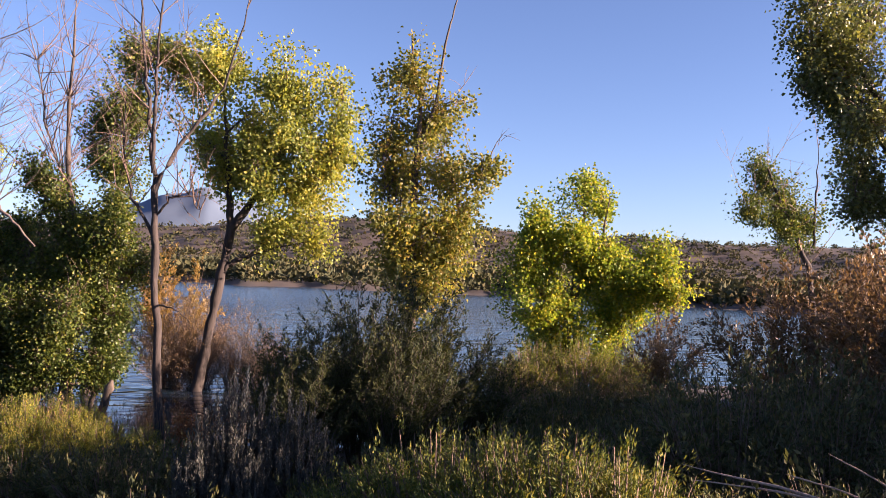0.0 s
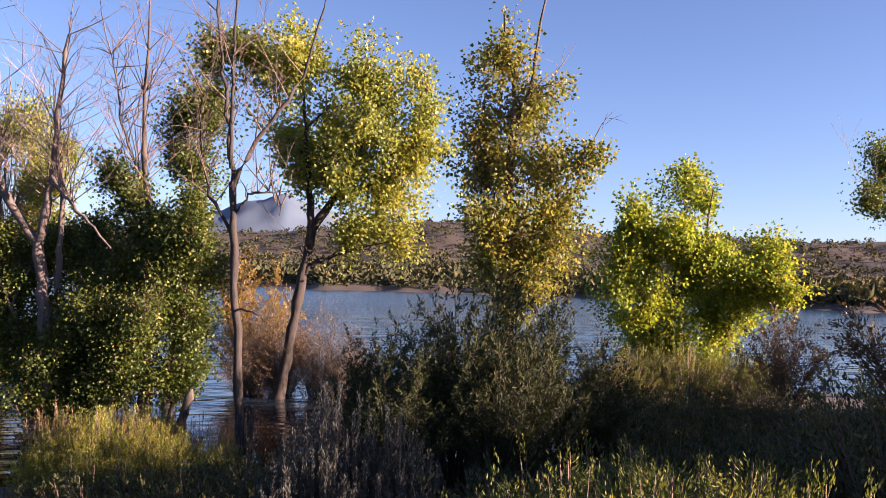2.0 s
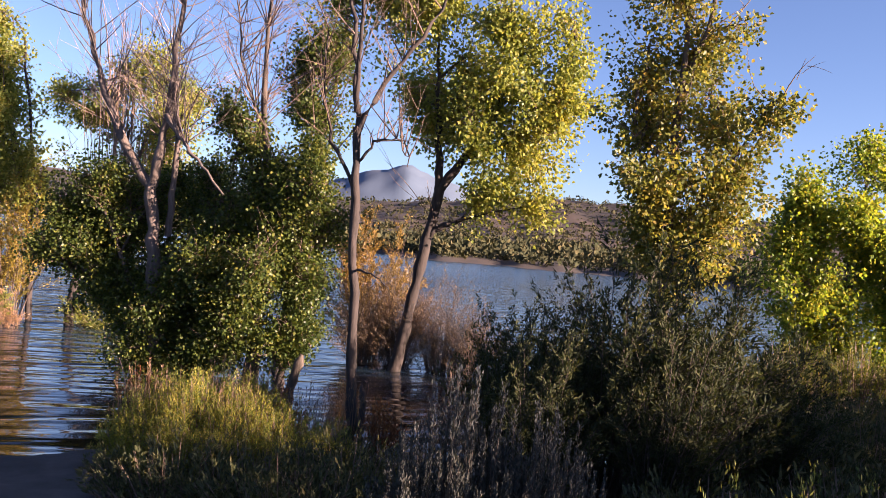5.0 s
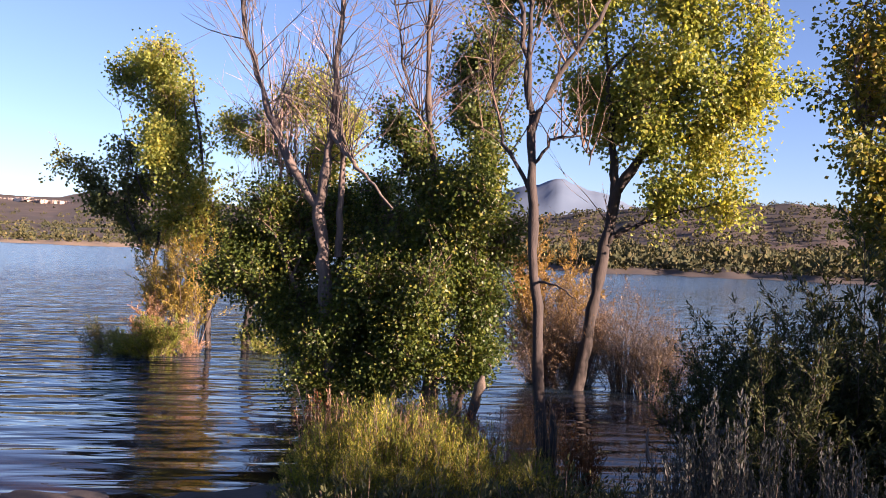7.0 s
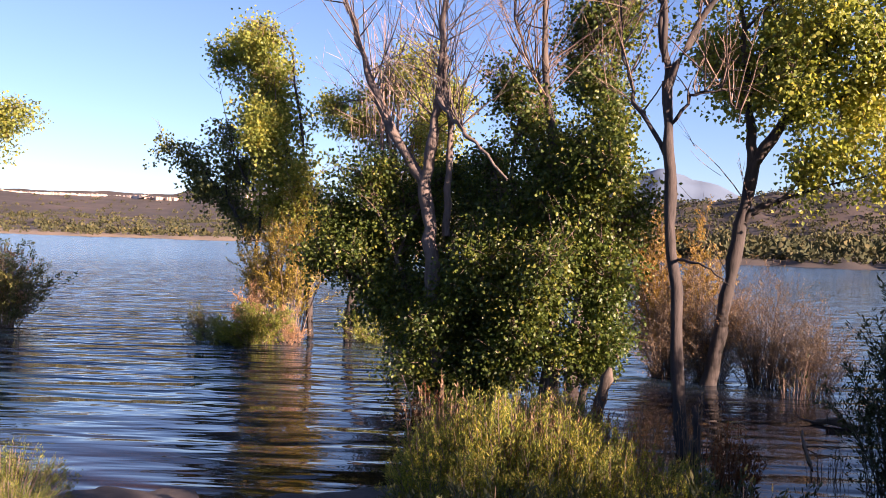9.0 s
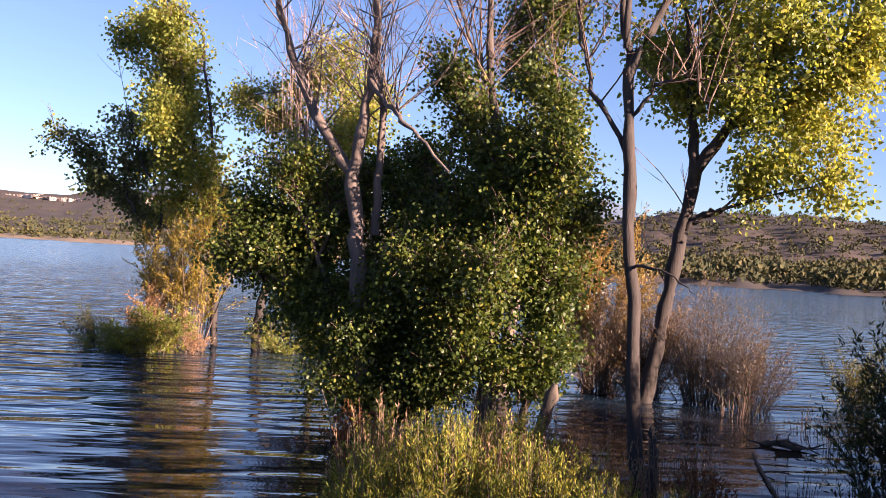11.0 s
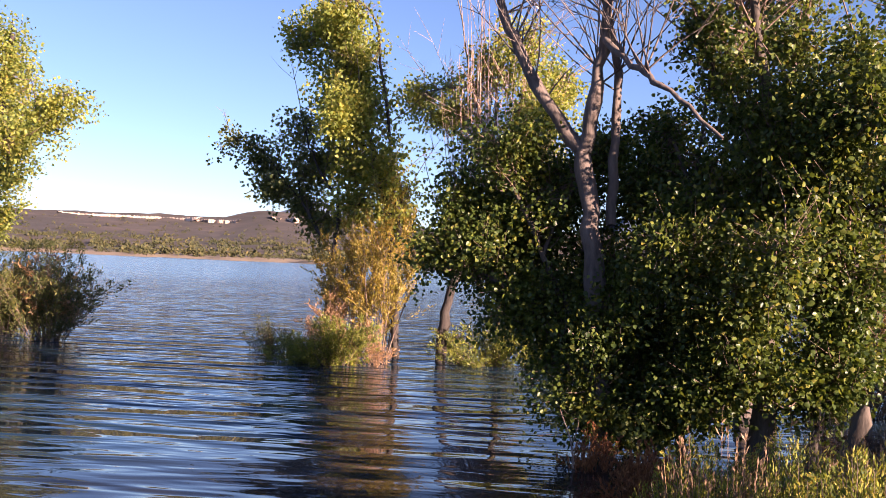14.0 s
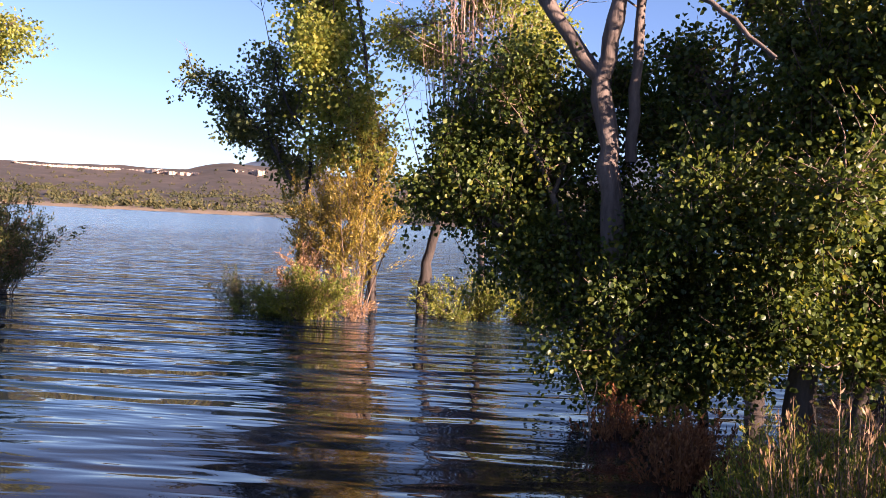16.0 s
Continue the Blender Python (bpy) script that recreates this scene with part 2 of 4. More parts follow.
def mesh_object(name, verts, faces, mat, parent=None, label="", smooth=False):
    """verts (N,3); faces: a list of arrays (M,3) or (M,4)."""
    me = bpy.data.meshes.new(name)
    faces = [np.asarray(f, dtype=np.int32) for f in faces if len(f)]
    loops = np.concatenate([f.ravel() for f in faces])
    sizes = np.concatenate([np.full(len(f), f.shape[1], dtype=np.int32) for f in faces])
    starts = np.concatenate([[0], np.cumsum(sizes)[:-1]]).astype(np.int32)
    me.vertices.add(len(verts))
    me.vertices.foreach_set("co", np.asarray(verts, dtype=np.float32).ravel())
    me.loops.add(len(loops))
    me.loops.foreach_set("vertex_index", loops.astype(np.int32))
    me.polygons.add(len(sizes))
    me.polygons.foreach_set("loop_start", starts)
    if smooth:
        me.polygons.foreach_set("use_smooth", np.ones(len(sizes), dtype=bool))
    me.update(calc_edges=True)
    me.validate()
    me.materials.append(mat)
    ob = new(name, me)
    if parent is not None:
        ob.parent = parent
    if label:
        tagged(ob, label)
    return ob


def unit(v):
    return v / np.maximum(np.linalg.norm(v, axis=-1, keepdims=True), 1e-9)


def tubes(lines, radii, sides=5):
    """Tapered tubes along S lines of P points each: lines (S,P,3), radii (S,P)."""
    lines, radii = np.asarray(lines, float), np.asarray(radii, float)
    s, p, _ = lines.shape
    tang = unit(np.gradient(lines, axis=1))
    ref = np.where(np.abs(tang[..., 2:3]) > 0.9, np.array([1.0, 0, 0]), np.array([0, 0, 1.0]))
    u = unit(np.cross(tang, ref))
    v = np.cross(tang, u)
    a = np.arange(sides) * 2 * np.pi / sides
    ring = u[:, :, None] * np.cos(a)[None, None, :, None] + v[:, :, None] * np.sin(a)[None, None, :, None]
    verts = (lines[:, :, None] + ring * radii[:, :, None, None]).reshape(-1, 3)
    idx = np.arange(s * p * sides).reshape(s, p, sides)
    nxt = np.roll(idx, -1, axis=2)
    faces = np.stack([idx[:, :-1], nxt[:, :-1], nxt[:, 1:], idx[:, 1:]], axis=-1).reshape(-1, 4)
    return verts, faces


def leaf_blades(pos, along, length, width, fold=0.25):
    """One folded diamond leaf at each place: two triangles."""
    n = len(pos)
    along = unit(along)
    side = unit(np.cross(along, rng.normal(size=(n, 3))))
    up = np.cross(side, along)
    length, width = np.broadcast_to(length, n)[:, None], np.broadcast_to(width, n)[:, None]
    mid = pos + along * length * 0.42 + up * width * fold
    verts = np.stack([pos, mid + side * width * 0.5, pos + along * length, mid - side * width * 0.5], axis=1).reshape(-1, 3)
    k = np.arange(n)[:, None] * 4
    return verts, np.concatenate([k + np.array([0, 1, 2]), k + np.array([0, 2, 3])])


def round_leaves(pos, along, length, width):
    """A broad pointed leaf folded along its midrib at each place: two quads."""
    n = len(pos)
    along = unit(along)
    side = unit(np.cross(along, rng.normal(size=(n, 3))))
    up = np.cross(side, along)
    length, width = np.broadcast_to(length, n)[:, None], np.broadcast_to(width, n)[:, None]
    ring = [pos]
    for t, w in ((0.22, 0.46), (0.6, 0.42)):
        ring.append(pos + along * length * t + side * width * w + up * width * 0.14)
    ring.append(pos + along * length)
    for t, w in ((0.6, -0.42), (0.22, -0.46)):
        ring.append(pos + along * length * t + side * width * w + up * width * 0.14)
    verts = np.stack(ring, axis=1).reshape(-1, 3)
    k = np.arange(n)[:, None] * 6
    return verts, np.concatenate([k + np.array([0, 1, 2, 3]), k + np.array([0, 3, 4, 5])])


def patchy(p, scale, seed):
    """An even, smooth random field of about -1 to 1 over places p, with patches about scale metres wide."""
    r = np.random.default_rng(int(seed))
    k = unit(r.normal(size=(9, 3))) * (2.2 + 2.6 * r.random((9, 1))) / scale
    return np.sin(p @ k.T + r.random(9) * 6.3).sum(axis=1) / 3.0


def join(pieces):
    vs, fs, base = [], [], 0
    for v, f in pieces:
        vs.append(v)
        fs.append(np.asarray(f) + base)
        base += len(v)
    return np.concatenate(vs), fs


def resample(points, n):
    """A smooth line of n points through the given ones."""
    points = np.asarray(points, float)
    t = np.linspace(0, 1, len(points))
    q = np.linspace(0, 1, n)
    out = np.stack([np.interp(q, t, points[:, i]) for i in range(3)], axis=1)
    for _ in range(2):
        out[1:-1] = out[1:-1] * 0.5 + (out[:-2] + out[2:]) * 0.25
    return out


def tree(name, label, limbs, blobs, depth, leaf_count, leaf_mat, bark, leaf=0.075, twig_mat=TWIG, bare=0, bare_len=1.2, clump=0.23,
         spread=0.45, bare_above=0.0, per_spray=38, gaps=0.8, rise=0.75, broad=False, group="lakeside trees"):
    """limbs: (radius at the foot, radius at the tip, points); blobs: (x, z, half width, half height and, at will, a shift back) of the leafy masses, which lie about y = depth."""
    global rng
    rng = np.random.default_rng(sum(map(ord, label)) + int(100 * depth))
    top = tagged(new(name), label, "tree", group)
    foot = Vector(limbs[0][2][0])
    top.location = foot
    f = np.array(foot)
    nodes = []
    for i, (r0, r1, pts) in enumerate(limbs):
        line = resample(pts, 16)
        line[1:-1] += rng.normal(size=(14, 3)) * 0.016
        nodes.append(line[3:])
        r = np.linspace(r0, r1, 16) * (1 + 0.10 * rng.normal(size=16))
        if i == 0:
            r[:3] *= np.array([1.5, 1.3, 1.1])
        mesh_object("limb" if i else "trunk", *join([tubes([line - f], [r], 9)]), bark, top, smooth=True)
    # a bough reaches from the nearest limb into each leafy mass
    masses = []
    stem_nodes = np.concatenate(nodes)
    for x, z, rx, rz, *back in blobs:
        c = np.array([x, depth + sum(back) + rng.normal() * spread, z])
        masses.append((c, np.array([rx, max(rx, rz), rz])))
        gap = np.linalg.norm(stem_nodes - c + np.array([0, 0, 0.5]), axis=1) + 3.0 * np.maximum(stem_nodes[:, 2] - c[2], 0)
        near = stem_nodes[np.argmin(gap)]
        reach = c + np.array([0.2, 0.0, 0.35]) * np.array([rx, 0, rz]) * rng.normal(size=3)
        if np.linalg.norm(reach - near) > 0.25:
            line = resample([near, (near + reach) / 2 + rng.normal(size=3) * 0.08 + np.array([0, 0, 0.06]), reach], 8)
            thick = 0.012 + 0.012 * np.linalg.norm(reach - near)
            mesh_object("bough", *join([tubes([line - f], [np.linspace(min(thick, 0.045), 0.008, 8)], 6)]), bark, top, smooth=True)
            nodes.append(line[2:])
    nodes = np.concatenate(nodes)
    twigs, twig_r, leaves_at, leaves_dir = [], [], [], []
    if blobs:
        area = np.array([b[2] * b[3] for b in blobs])
        for (c, half), share in zip(masses, area / area.sum()):
            n_leaf = int(leaf_count * share)
            n_spray = max(4, n_leaf // per_spray)
            # tips of the sprays: thick in the middle of a mass, some between it and its neighbours, with gaps where the crown is thin
            n_try = int(n_spray * (1 + gaps))
            order = np.argsort([np.linalg.norm(m[0] - c) for m in masses])[1:4]
            mates = np.array([masses[k][0] for k in order]) if len(order) else c[None]
            d = unit(rng.normal(size=(n_try, 3)))
            edge = 0.95 + 0.35 * patchy(d, 1.4, rng.integers(1 << 30))
            pull = (rng.random((n_try, 1)) < 0.45) * 0.55 * rng.random((n_try, 1))
            tips = c + (mates[rng.integers(0, len(mates), n_try)] - c) * pull + d * half * (edge * rng.random(n_try) ** 0.42)[:, None]
            full = patchy(tips, 0.6, 4) + 0.3 * rng.normal(size=len(tips))
            tips = tips[np.argsort(-full)[:n_spray]]
            roots = np.array([nodes[np.argmin(np.linalg.norm(nodes - q + np.array([0, 0, 0.3]), axis=1))] for q in tips])
            axis = unit(unit(tips - roots) + 0.5 * unit(tips - c) + np.array([0, 0, rise]) + 0.35 * rng.normal(size=tips.shape))
            length = clump * (1.6 + 3.2 * rng.random((n_spray, 1)))
            foot_pt = tips - axis * length
            for q0, q1, q2 in zip(roots[::2], foot_pt[::2], tips[::2]):
                twigs.append(resample([q0, (q0 + q1) / 2 + rng.normal(size=3) * 0.07, q1, q2], 5))
                twig_r.append(np.linspace(0.009, 0.002, 5))
            count = np.exp(0.55 * rng.normal(size=n_spray))
            per = np.repeat(np.arange(n_spray), np.maximum(6, (n_leaf * count / count.sum()).astype(int)))
            v = rng.random((len(per), 1)) ** 0.8
            girth = clump * 0.6 * (0.4 + 1.0 * v * (1.4 - v))
            off = np.clip(rng.normal(size=(len(per), 3)), -1.6, 1.6) * girth * np.array([1, 1, 0.8])
            leaves_at.append(foot_pt[per] + axis[per] * length[per] * v * 1.05 + off)
            leaves_dir.append(unit(off) * 0.8 + axis[per] * 0.3 + rng.normal(size=off.shape) * 0.5 + np.array([0, 0, -0.55]))
    if bare:
        high = nodes[nodes[:, 2] > bare_above]
        tips = high[rng.integers(0, len(high), bare)]
        for q in tips:
            d = unit(rng.normal(size=3) * np.array([0.6, 0.6, 0.3]) + np.array([0, 0, 0.9]))
            ln = bare_len * (0.4 + rng.random())
            e = q + d * ln
            twigs.append(resample([q, (q + e) / 2 + rng.normal(size=3) * 0.06 * ln, e], 5))
            twig_r.append(np.linspace(0.012, 0.0025, 5))
            for _ in range(3):
                k = q + d * ln * (0.3 + 0.6 * rng.random())
                e2 = k + unit(d + rng.normal(size=3) * 0.5) * ln * 0.45
                twigs.append(resample([k, (k + e2) / 2 + rng.normal(size=3) * 0.03, e2], 5))
                twig_r.append(np.linspace(0.005, 0.0018, 5))
    if twigs:
        tagged(mesh_object("twig", *join([tubes(np.array(twigs) - f, np.array(twig_r), 3)]), twig_mat, top), kind="stuff")
    if blobs:
        pos = np.concatenate(leaves_at)
        pos[:, 2] = np.maximum(pos[:, 2], 0.08)
        size = leaf * (0.65 + 0.7 * rng.random(len(pos)))
        v, fc = (round_leaves if broad else leaf_blades)(pos - f, np.concatenate(leaves_dir), size, size * 0.9)
        mesh_object("crown", v, [fc], leaf_mat, top)
    return top


def bush(name, label, category, group, height, radius, stems, per_stem, leaf_len, leaf_wid, leaf_mat, stem_mat=TWIG, arch=0.5, start=0.25, splay=0.5, stem_r=0.008, foot_r=0.25, tuft=0.0):
    """Many stems from one foot that arch out to the shape's edge, each set with narrow leaves."""
    top = tagged(new(name), label, category, group)
    a = rng.random(stems) * 2 * np.pi
    rad = np.sqrt(rng.random(stems))
    h = height * (1 - 0.55 * rad ** 2) * (0.75 + 0.35 * rng.random(stems))
    out = np.stack([np.cos(a), np.sin(a), np.zeros(stems)], axis=1)
    foot = out * rad[:, None] * radius * foot_r
    tip = out * rad[:, None] * radius + np.stack([np.zeros(stems), np.zeros(stems), h], axis=1) + rng.normal(size=(stems, 3)) * 0.05 * height
    t = np.linspace(0, 1, 5)[None, :, None]
    mid = foot + (tip - foot) * np.array([arch, arch, 0.62])
    line = (1 - t) ** 2 * foot[:, None] + 2 * t * (1 - t) * mid[:, None] + t ** 2 * tip[:, None]
    rr = stem_r * (0.7 + 0.6 * rng.random((stems, 1))) * np.linspace(1, 0.25, 5)[None]
    tagged(mesh_object("stem", *join([tubes(line, rr, 3)]), stem_mat, top), kind="stuff")
    if per_stem:
        u = start + (1 - start) * rng.random((stems, per_stem))
        k = np.minimum((u * 4).astype(int), 3)
        w = (u * 4 - k)[..., None]
        s = np.arange(stems)[:, None]
        p = line[s, k] * (1 - w) + line[s, k + 1] * w
        d = unit(line[s, k + 1] - line[s, k]) + rng.normal(size=p.shape) * splay
        if tuft:
            spray = rng.normal(size=(stems, 6, 3)) * tuft * radius
            p = p + spray[s, np.minimum((u * 6).astype(int), 5)] * (0.35 + 0.65 * rng.random(p.shape[:2]))[..., None]
            d = d + spray[s, np.minimum((u * 6).astype(int), 5)] / (tuft * radius) * 0.45
        p = (p + rng.normal(size=p.shape) * 0.02 * radius).reshape(-1, 3)
        p[:, 2] = np.maximum(p[:, 2], 0.01)
        size = 0.6 + 0.8 * rng.random(len(p))
        v, fc = leaf_blades(p, d.reshape(-1, 3), leaf_len * size, leaf_wid * size, 0.1)
        mesh_object("foliage", v, [fc], leaf_mat, top)
    return top


def plume_shrub(name, label, category, group, height, radius, stems, plumes, per_plume, plume_len, leaf_len, leaf_wid, leaf_mat, stem_mat=TWIG, start=0.3, lean=(0.0, 0.0), stem_r=0.01, foot_r=0.2, droop=0.0, loose=0.022):
    """Arching stems from one foot; along each, short side twigs densely set with tiny leaves, so that each reads as a feathery plume."""
    top = tagged(new(name), label, category, group)
    a = rng.random(stems) * 2 * np.pi
    rad = np.sqrt(rng.random(stems))
    out = np.stack([np.cos(a), np.sin(a), np.zeros(stems)], axis=1)
    h = height * (1 - 0.4 * rad ** 2) * (0.68 + 0.42 * rng.random(stems))
    foot = out * rad[:, None] * radius * foot_r
    tip = out * (rad * radius)[:, None] + np.outer(h, (0, 0, 1)) + np.outer(h, (*lean, 0)) + rng.normal(size=(stems, 3)) * 0.06 * height
    t = np.linspace(0, 1, 7)[None, :, None]
    mid = foot + (tip - foot) * np.array([0.35, 0.35, 0.65]) + rng.normal(size=(stems, 3)) * 0.04 * height
    line = (1 - t) ** 2 * foot[:, None] + 2 * t * (1 - t) * mid[:, None] + t ** 2 * tip[:, None]
    line[:, :, 2] = np.maximum(line[:, :, 2], 0.0)
    rr = stem_r * (0.6 + 0.7 * rng.random((stems, 1))) * np.linspace(1, 0.2, 7)[None]
    tagged(mesh_object("stem", *join([tubes(line, rr, 4)]), stem_mat, top), kind="stuff")
    u = start + (1 - start) * (np.arange(plumes)[None] + rng.random((stems, plumes))) / plumes
    u[:, -1] = 0.98
    k = np.minimum((u * 6).astype(int), 5)
    w = (u * 6 - k)[..., None]
    s = np.arange(stems)[:, None]
    p0 = (line[s, k] * (1 - w) + line[s, k + 1] * w).reshape(-1, 3)
    along = unit(line[s, k + 1] - line[s, k]).reshape(-1, 3)
    d = unit(along * 0.75 + unit(rng.normal(size=p0.shape)) * 0.75 + np.array([0.5 * lean[0], 0.5 * lean[1], 0.15 - droop]))
    ln = plume_len * (0.45 + 0.9 * rng.random((len(p0), 1))) * (1.15 - 0.5 * u.reshape(-1, 1))
    q = np.linspace(0, 1, 4)[None, :, None]
    side = p0[:, None] + d[:, None] * ln[:, None] * q + np.array([0, 0, 1.0]) * (q ** 2) * ln[:, None] * (0.12 - 0.5 * droop)
    side[:, :, 2] = np.maximum(side[:, :, 2], 0.01)
    tagged(mesh_object("twig", *join([tubes(side, np.full((len(p0), 1), 0.0032) * np.linspace(1, 0.4, 4)[None], 3)]), stem_mat, top), kind="stuff")
    n = len(p0)
    v = 0.1 + 0.95 * rng.random((n, per_plume))
    kk = np.minimum((v * 3).astype(int), 2)
    ww = (v * 3 - kk)[..., None]
    i = np.arange(n)[:, None]
    p = side[i, kk] * (1 - ww) + side[i, kk + 1] * ww + rng.normal(size=(n, per_plume, 3)) * loose
    dirs = unit(side[i, kk + 1] - side[i, kk]) + rng.normal(size=p.shape) * 0.5
    p = p.reshape(-1, 3)
    p[:, 2] = np.maximum(p[:, 2], 0.01)
    size = 0.6 + 0.8 * rng.random(len(p))
    lv, lf = leaf_blades(p, dirs.reshape(-1, 3), leaf_len * size, leaf_wid * size, 0.1)
    mesh_object("foliage", lv, [lf], leaf_mat, top)
    return top


# ---------------------------------------------------------------- ground, lake and far shore
SHORE = np.array([(-60, -4), (-30, 3), (-13, 6.3), (-9.2, 7.6), (-7.7, 9.0), (-6.1, 10.2), (-5.9, 11.2), (-5.2, 11.7), (-4.3, 11.7), (-3.0, 12.0), (-0.8, 13.4),
                  (1.2, 16.0), (2.0, 20.6), (5.0, 23.0), (12.0, 24.5), (40.0, 22.0), (90, 10)], float)
HUB = np.array([-2.5, 4.0])


def shore_distance(x, y):
    """Metres from the waterline: land is plus, water minus."""
    p = np.stack([x, y], axis=-1)
    best, sign = np.full(x.shape, 1e9), np.ones(x.shape)
    for a, b in zip(SHORE[:-1], SHORE[1:]):
        ab = b - a
        t = np.clip(((p - a) @ ab) / (ab @ ab), 0, 1)
        d = np.linalg.norm(p - a - t[..., None] * ab, axis=-1)
        cr = ab[0] * (p[..., 1] - a[1]) - ab[1] * (p[..., 0] - a[0])
        upd = d < best - 1e-9
        best = np.where(upd, d, best)
        sign = np.where(upd, np.where(cr > 0, -1.0, 1.0), sign)
    return best * sign


def wobble(x, y, scale, seed):
    r = np.random.default_rng(seed)
    out = np.zeros(x.shape)
    for k in range(5):
        a = r.random() * 2 * np.pi
        w = scale / (1.7 ** k)
        out += np.sin((x * np.cos(a) + y * np.sin(a)) / w * 2 * np.pi + r.random() * 6.3) / (1.5 ** k)
    return out


def near_height(x, y):
    d = shore_distance(x, y)
    land = np.minimum(0.045 * d + 0.0045 * d * d, 1.15 + 0.02 * d)
    return np.where(d > 0, land, np.maximum(0.12 * d, -1.6)) + 0.018 * wobble(x, y, 2.3, 3)


#           azimuth to the left: waterline, then (distance, degrees up) of the slopes behind
AZ = [-180, -75, -45, -22, -5, 1, 8, 12.5, 18, 24, 34, 42, 43.5, 45.5, 47.0, 48.4, 52, 60, 75, 120, 180]
WATERLINE = [110, 110, 115, 125, 140, 140, 140, 135, 150, 180, 230, 250, 255, 260, 262, 265, 270, 280, 300, 260, 110]
RIDGE = [3.2, 3.2, 3.1, 3.1, 3.5, 3.95, 3.8, 3.1, 2.5, 2.2, 1.2, 0.75, 0.7, 0.7, 0.65, 0.6, 0.6, 0.6, 0.6, 1.5, 3.2]
MESA = [3.2, 3.2, 2.6, 2.6, 2.6, 3.0, 3.0, 2.8, 2.5, 2.3, 2.2, 2.75, 2.85, 2.95, 2.7, 2.3, 2.3, 2.15, 2.2, 2.5, 3.2]


def far_height(x, y):
    dx, dy = x - HUB[0], y - HUB[1]
    r = np.hypot(dx, dy)
    az = np.degrees(np.arctan2(-dx, dy))
    w, ridge, mesa = (np.interp(az, AZ, v) for v in (WATERLINE, RIDGE, MESA))
    w = w * (1 + 0.025 * np.sin(az * 0.9) + 0.02 * np.sin(az * 2.3 + 1))
    h1 = 450 * np.tan(np.radians(ridge)) + 2.0
    h2 = 1300 * np.tan(np.radians(mesa)) + 2.0
    foot = np.minimum(h1, 1.2 + 0.25 * h1)
    h = np.interp(r - w, [-90, 0, 8], [-1.6, 0, 0.9])
    t1 = np.clip((r - w - 8) / (330 - 0.55 * w), 0, 1)
    h = np.where(r > w + 8, 0.9 + (foot - 0.9) * t1, h)
    t2 = np.clip((r - 320) / 130, 0, 1)
    h = np.where(r > 320, h + (h1 - foot) * t2 ** 1.3, h)
    t3 = np.clip((r - 650) / 600, 0, 1)
    h = np.where(r > 650, h1 + (h2 - h1) * t3 ** 1.6, h)
    rough = np.clip((r - w) / 150, 0, 1)
    return h + rough * (0.8 * wobble(x, y, 60, 5) + np.clip(r / 900, 0, 1) * 0.3 * wobble(x, y, 400, 6))


def ground_height(x, y):
    x, y = np.asarray(x, float), np.asarray(y, float)
    r = np.hypot(x - HUB[0], y - HUB[1])
    k = np.clip((r - 55) / 15, 0, 1)
    return near_height(x, y) * (1 - k) + far_height(x, y) * k


def polar_sheet(name, radii, n_az, mat, height, centre):
    a = np.linspace(0, 2 * np.pi, n_az, endpoint=False)
    rr, aa = np.meshgrid(radii, a, indexing="ij")
    x, y = centre[0] + rr * np.sin(aa), centre[1] + rr * np.cos(aa)
    z = height(x, y)
    verts = np.stack([x, y, z], axis=-1).reshape(-1, 3)
    idx = np.arange(len(radii) * n_az).reshape(len(radii), n_az)
    nx = np.roll(idx, -1, axis=1)
    quads = np.stack([idx[:-1], idx[1:], nx[1:], nx[:-1]], axis=-1).reshape(-1, 4)
    return mesh_object(name, verts, [quads[:, ::-1]], mat, smooth=True)


radii = np.concatenate([np.linspace(0.01, 30, 100), np.geomspace(30.6, 1200, 120), np.arange(1212, 1300, 7), np.geomspace(1310, 4700, 20)])
ground = polar_sheet("ground", radii, 520, GROUND, ground_height, (-3.0, 8.0))
tagged(ground, "brown earth lake shore rising to scrubby far hills", "ground", kind="structure")
water = polar_sheet("water", np.array([0.01, 20, 60, 150, 330]), 64, WATER, lambda x, y: np.zeros_like(x), (-3.0, 8.0))
tagged(water, "rippled dark blue lake water reflecting the sky", "lake", kind="structure")


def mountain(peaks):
    """Far ranges behind the mesas, their haze painted as blue in the material."""
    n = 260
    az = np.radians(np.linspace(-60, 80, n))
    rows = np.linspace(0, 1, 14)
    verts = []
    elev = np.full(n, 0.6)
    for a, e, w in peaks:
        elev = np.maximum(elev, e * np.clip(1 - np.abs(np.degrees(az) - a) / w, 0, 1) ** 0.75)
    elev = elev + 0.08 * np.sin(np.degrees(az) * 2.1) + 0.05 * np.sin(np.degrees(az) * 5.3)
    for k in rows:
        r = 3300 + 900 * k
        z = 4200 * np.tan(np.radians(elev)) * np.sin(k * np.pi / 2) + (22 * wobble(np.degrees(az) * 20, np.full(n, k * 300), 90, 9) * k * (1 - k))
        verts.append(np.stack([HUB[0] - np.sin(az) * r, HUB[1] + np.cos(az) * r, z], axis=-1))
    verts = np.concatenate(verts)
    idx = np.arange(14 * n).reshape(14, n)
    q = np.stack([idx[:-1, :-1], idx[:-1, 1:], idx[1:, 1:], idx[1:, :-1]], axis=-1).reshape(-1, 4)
    return tagged(mesh_object("backdrop", verts, [q[:, ::-1]], MOUNTAIN, smooth=True), "distant mountain range with haze painted as blue", "mountain", kind="structure")


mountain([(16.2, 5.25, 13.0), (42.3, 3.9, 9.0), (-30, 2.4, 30)])



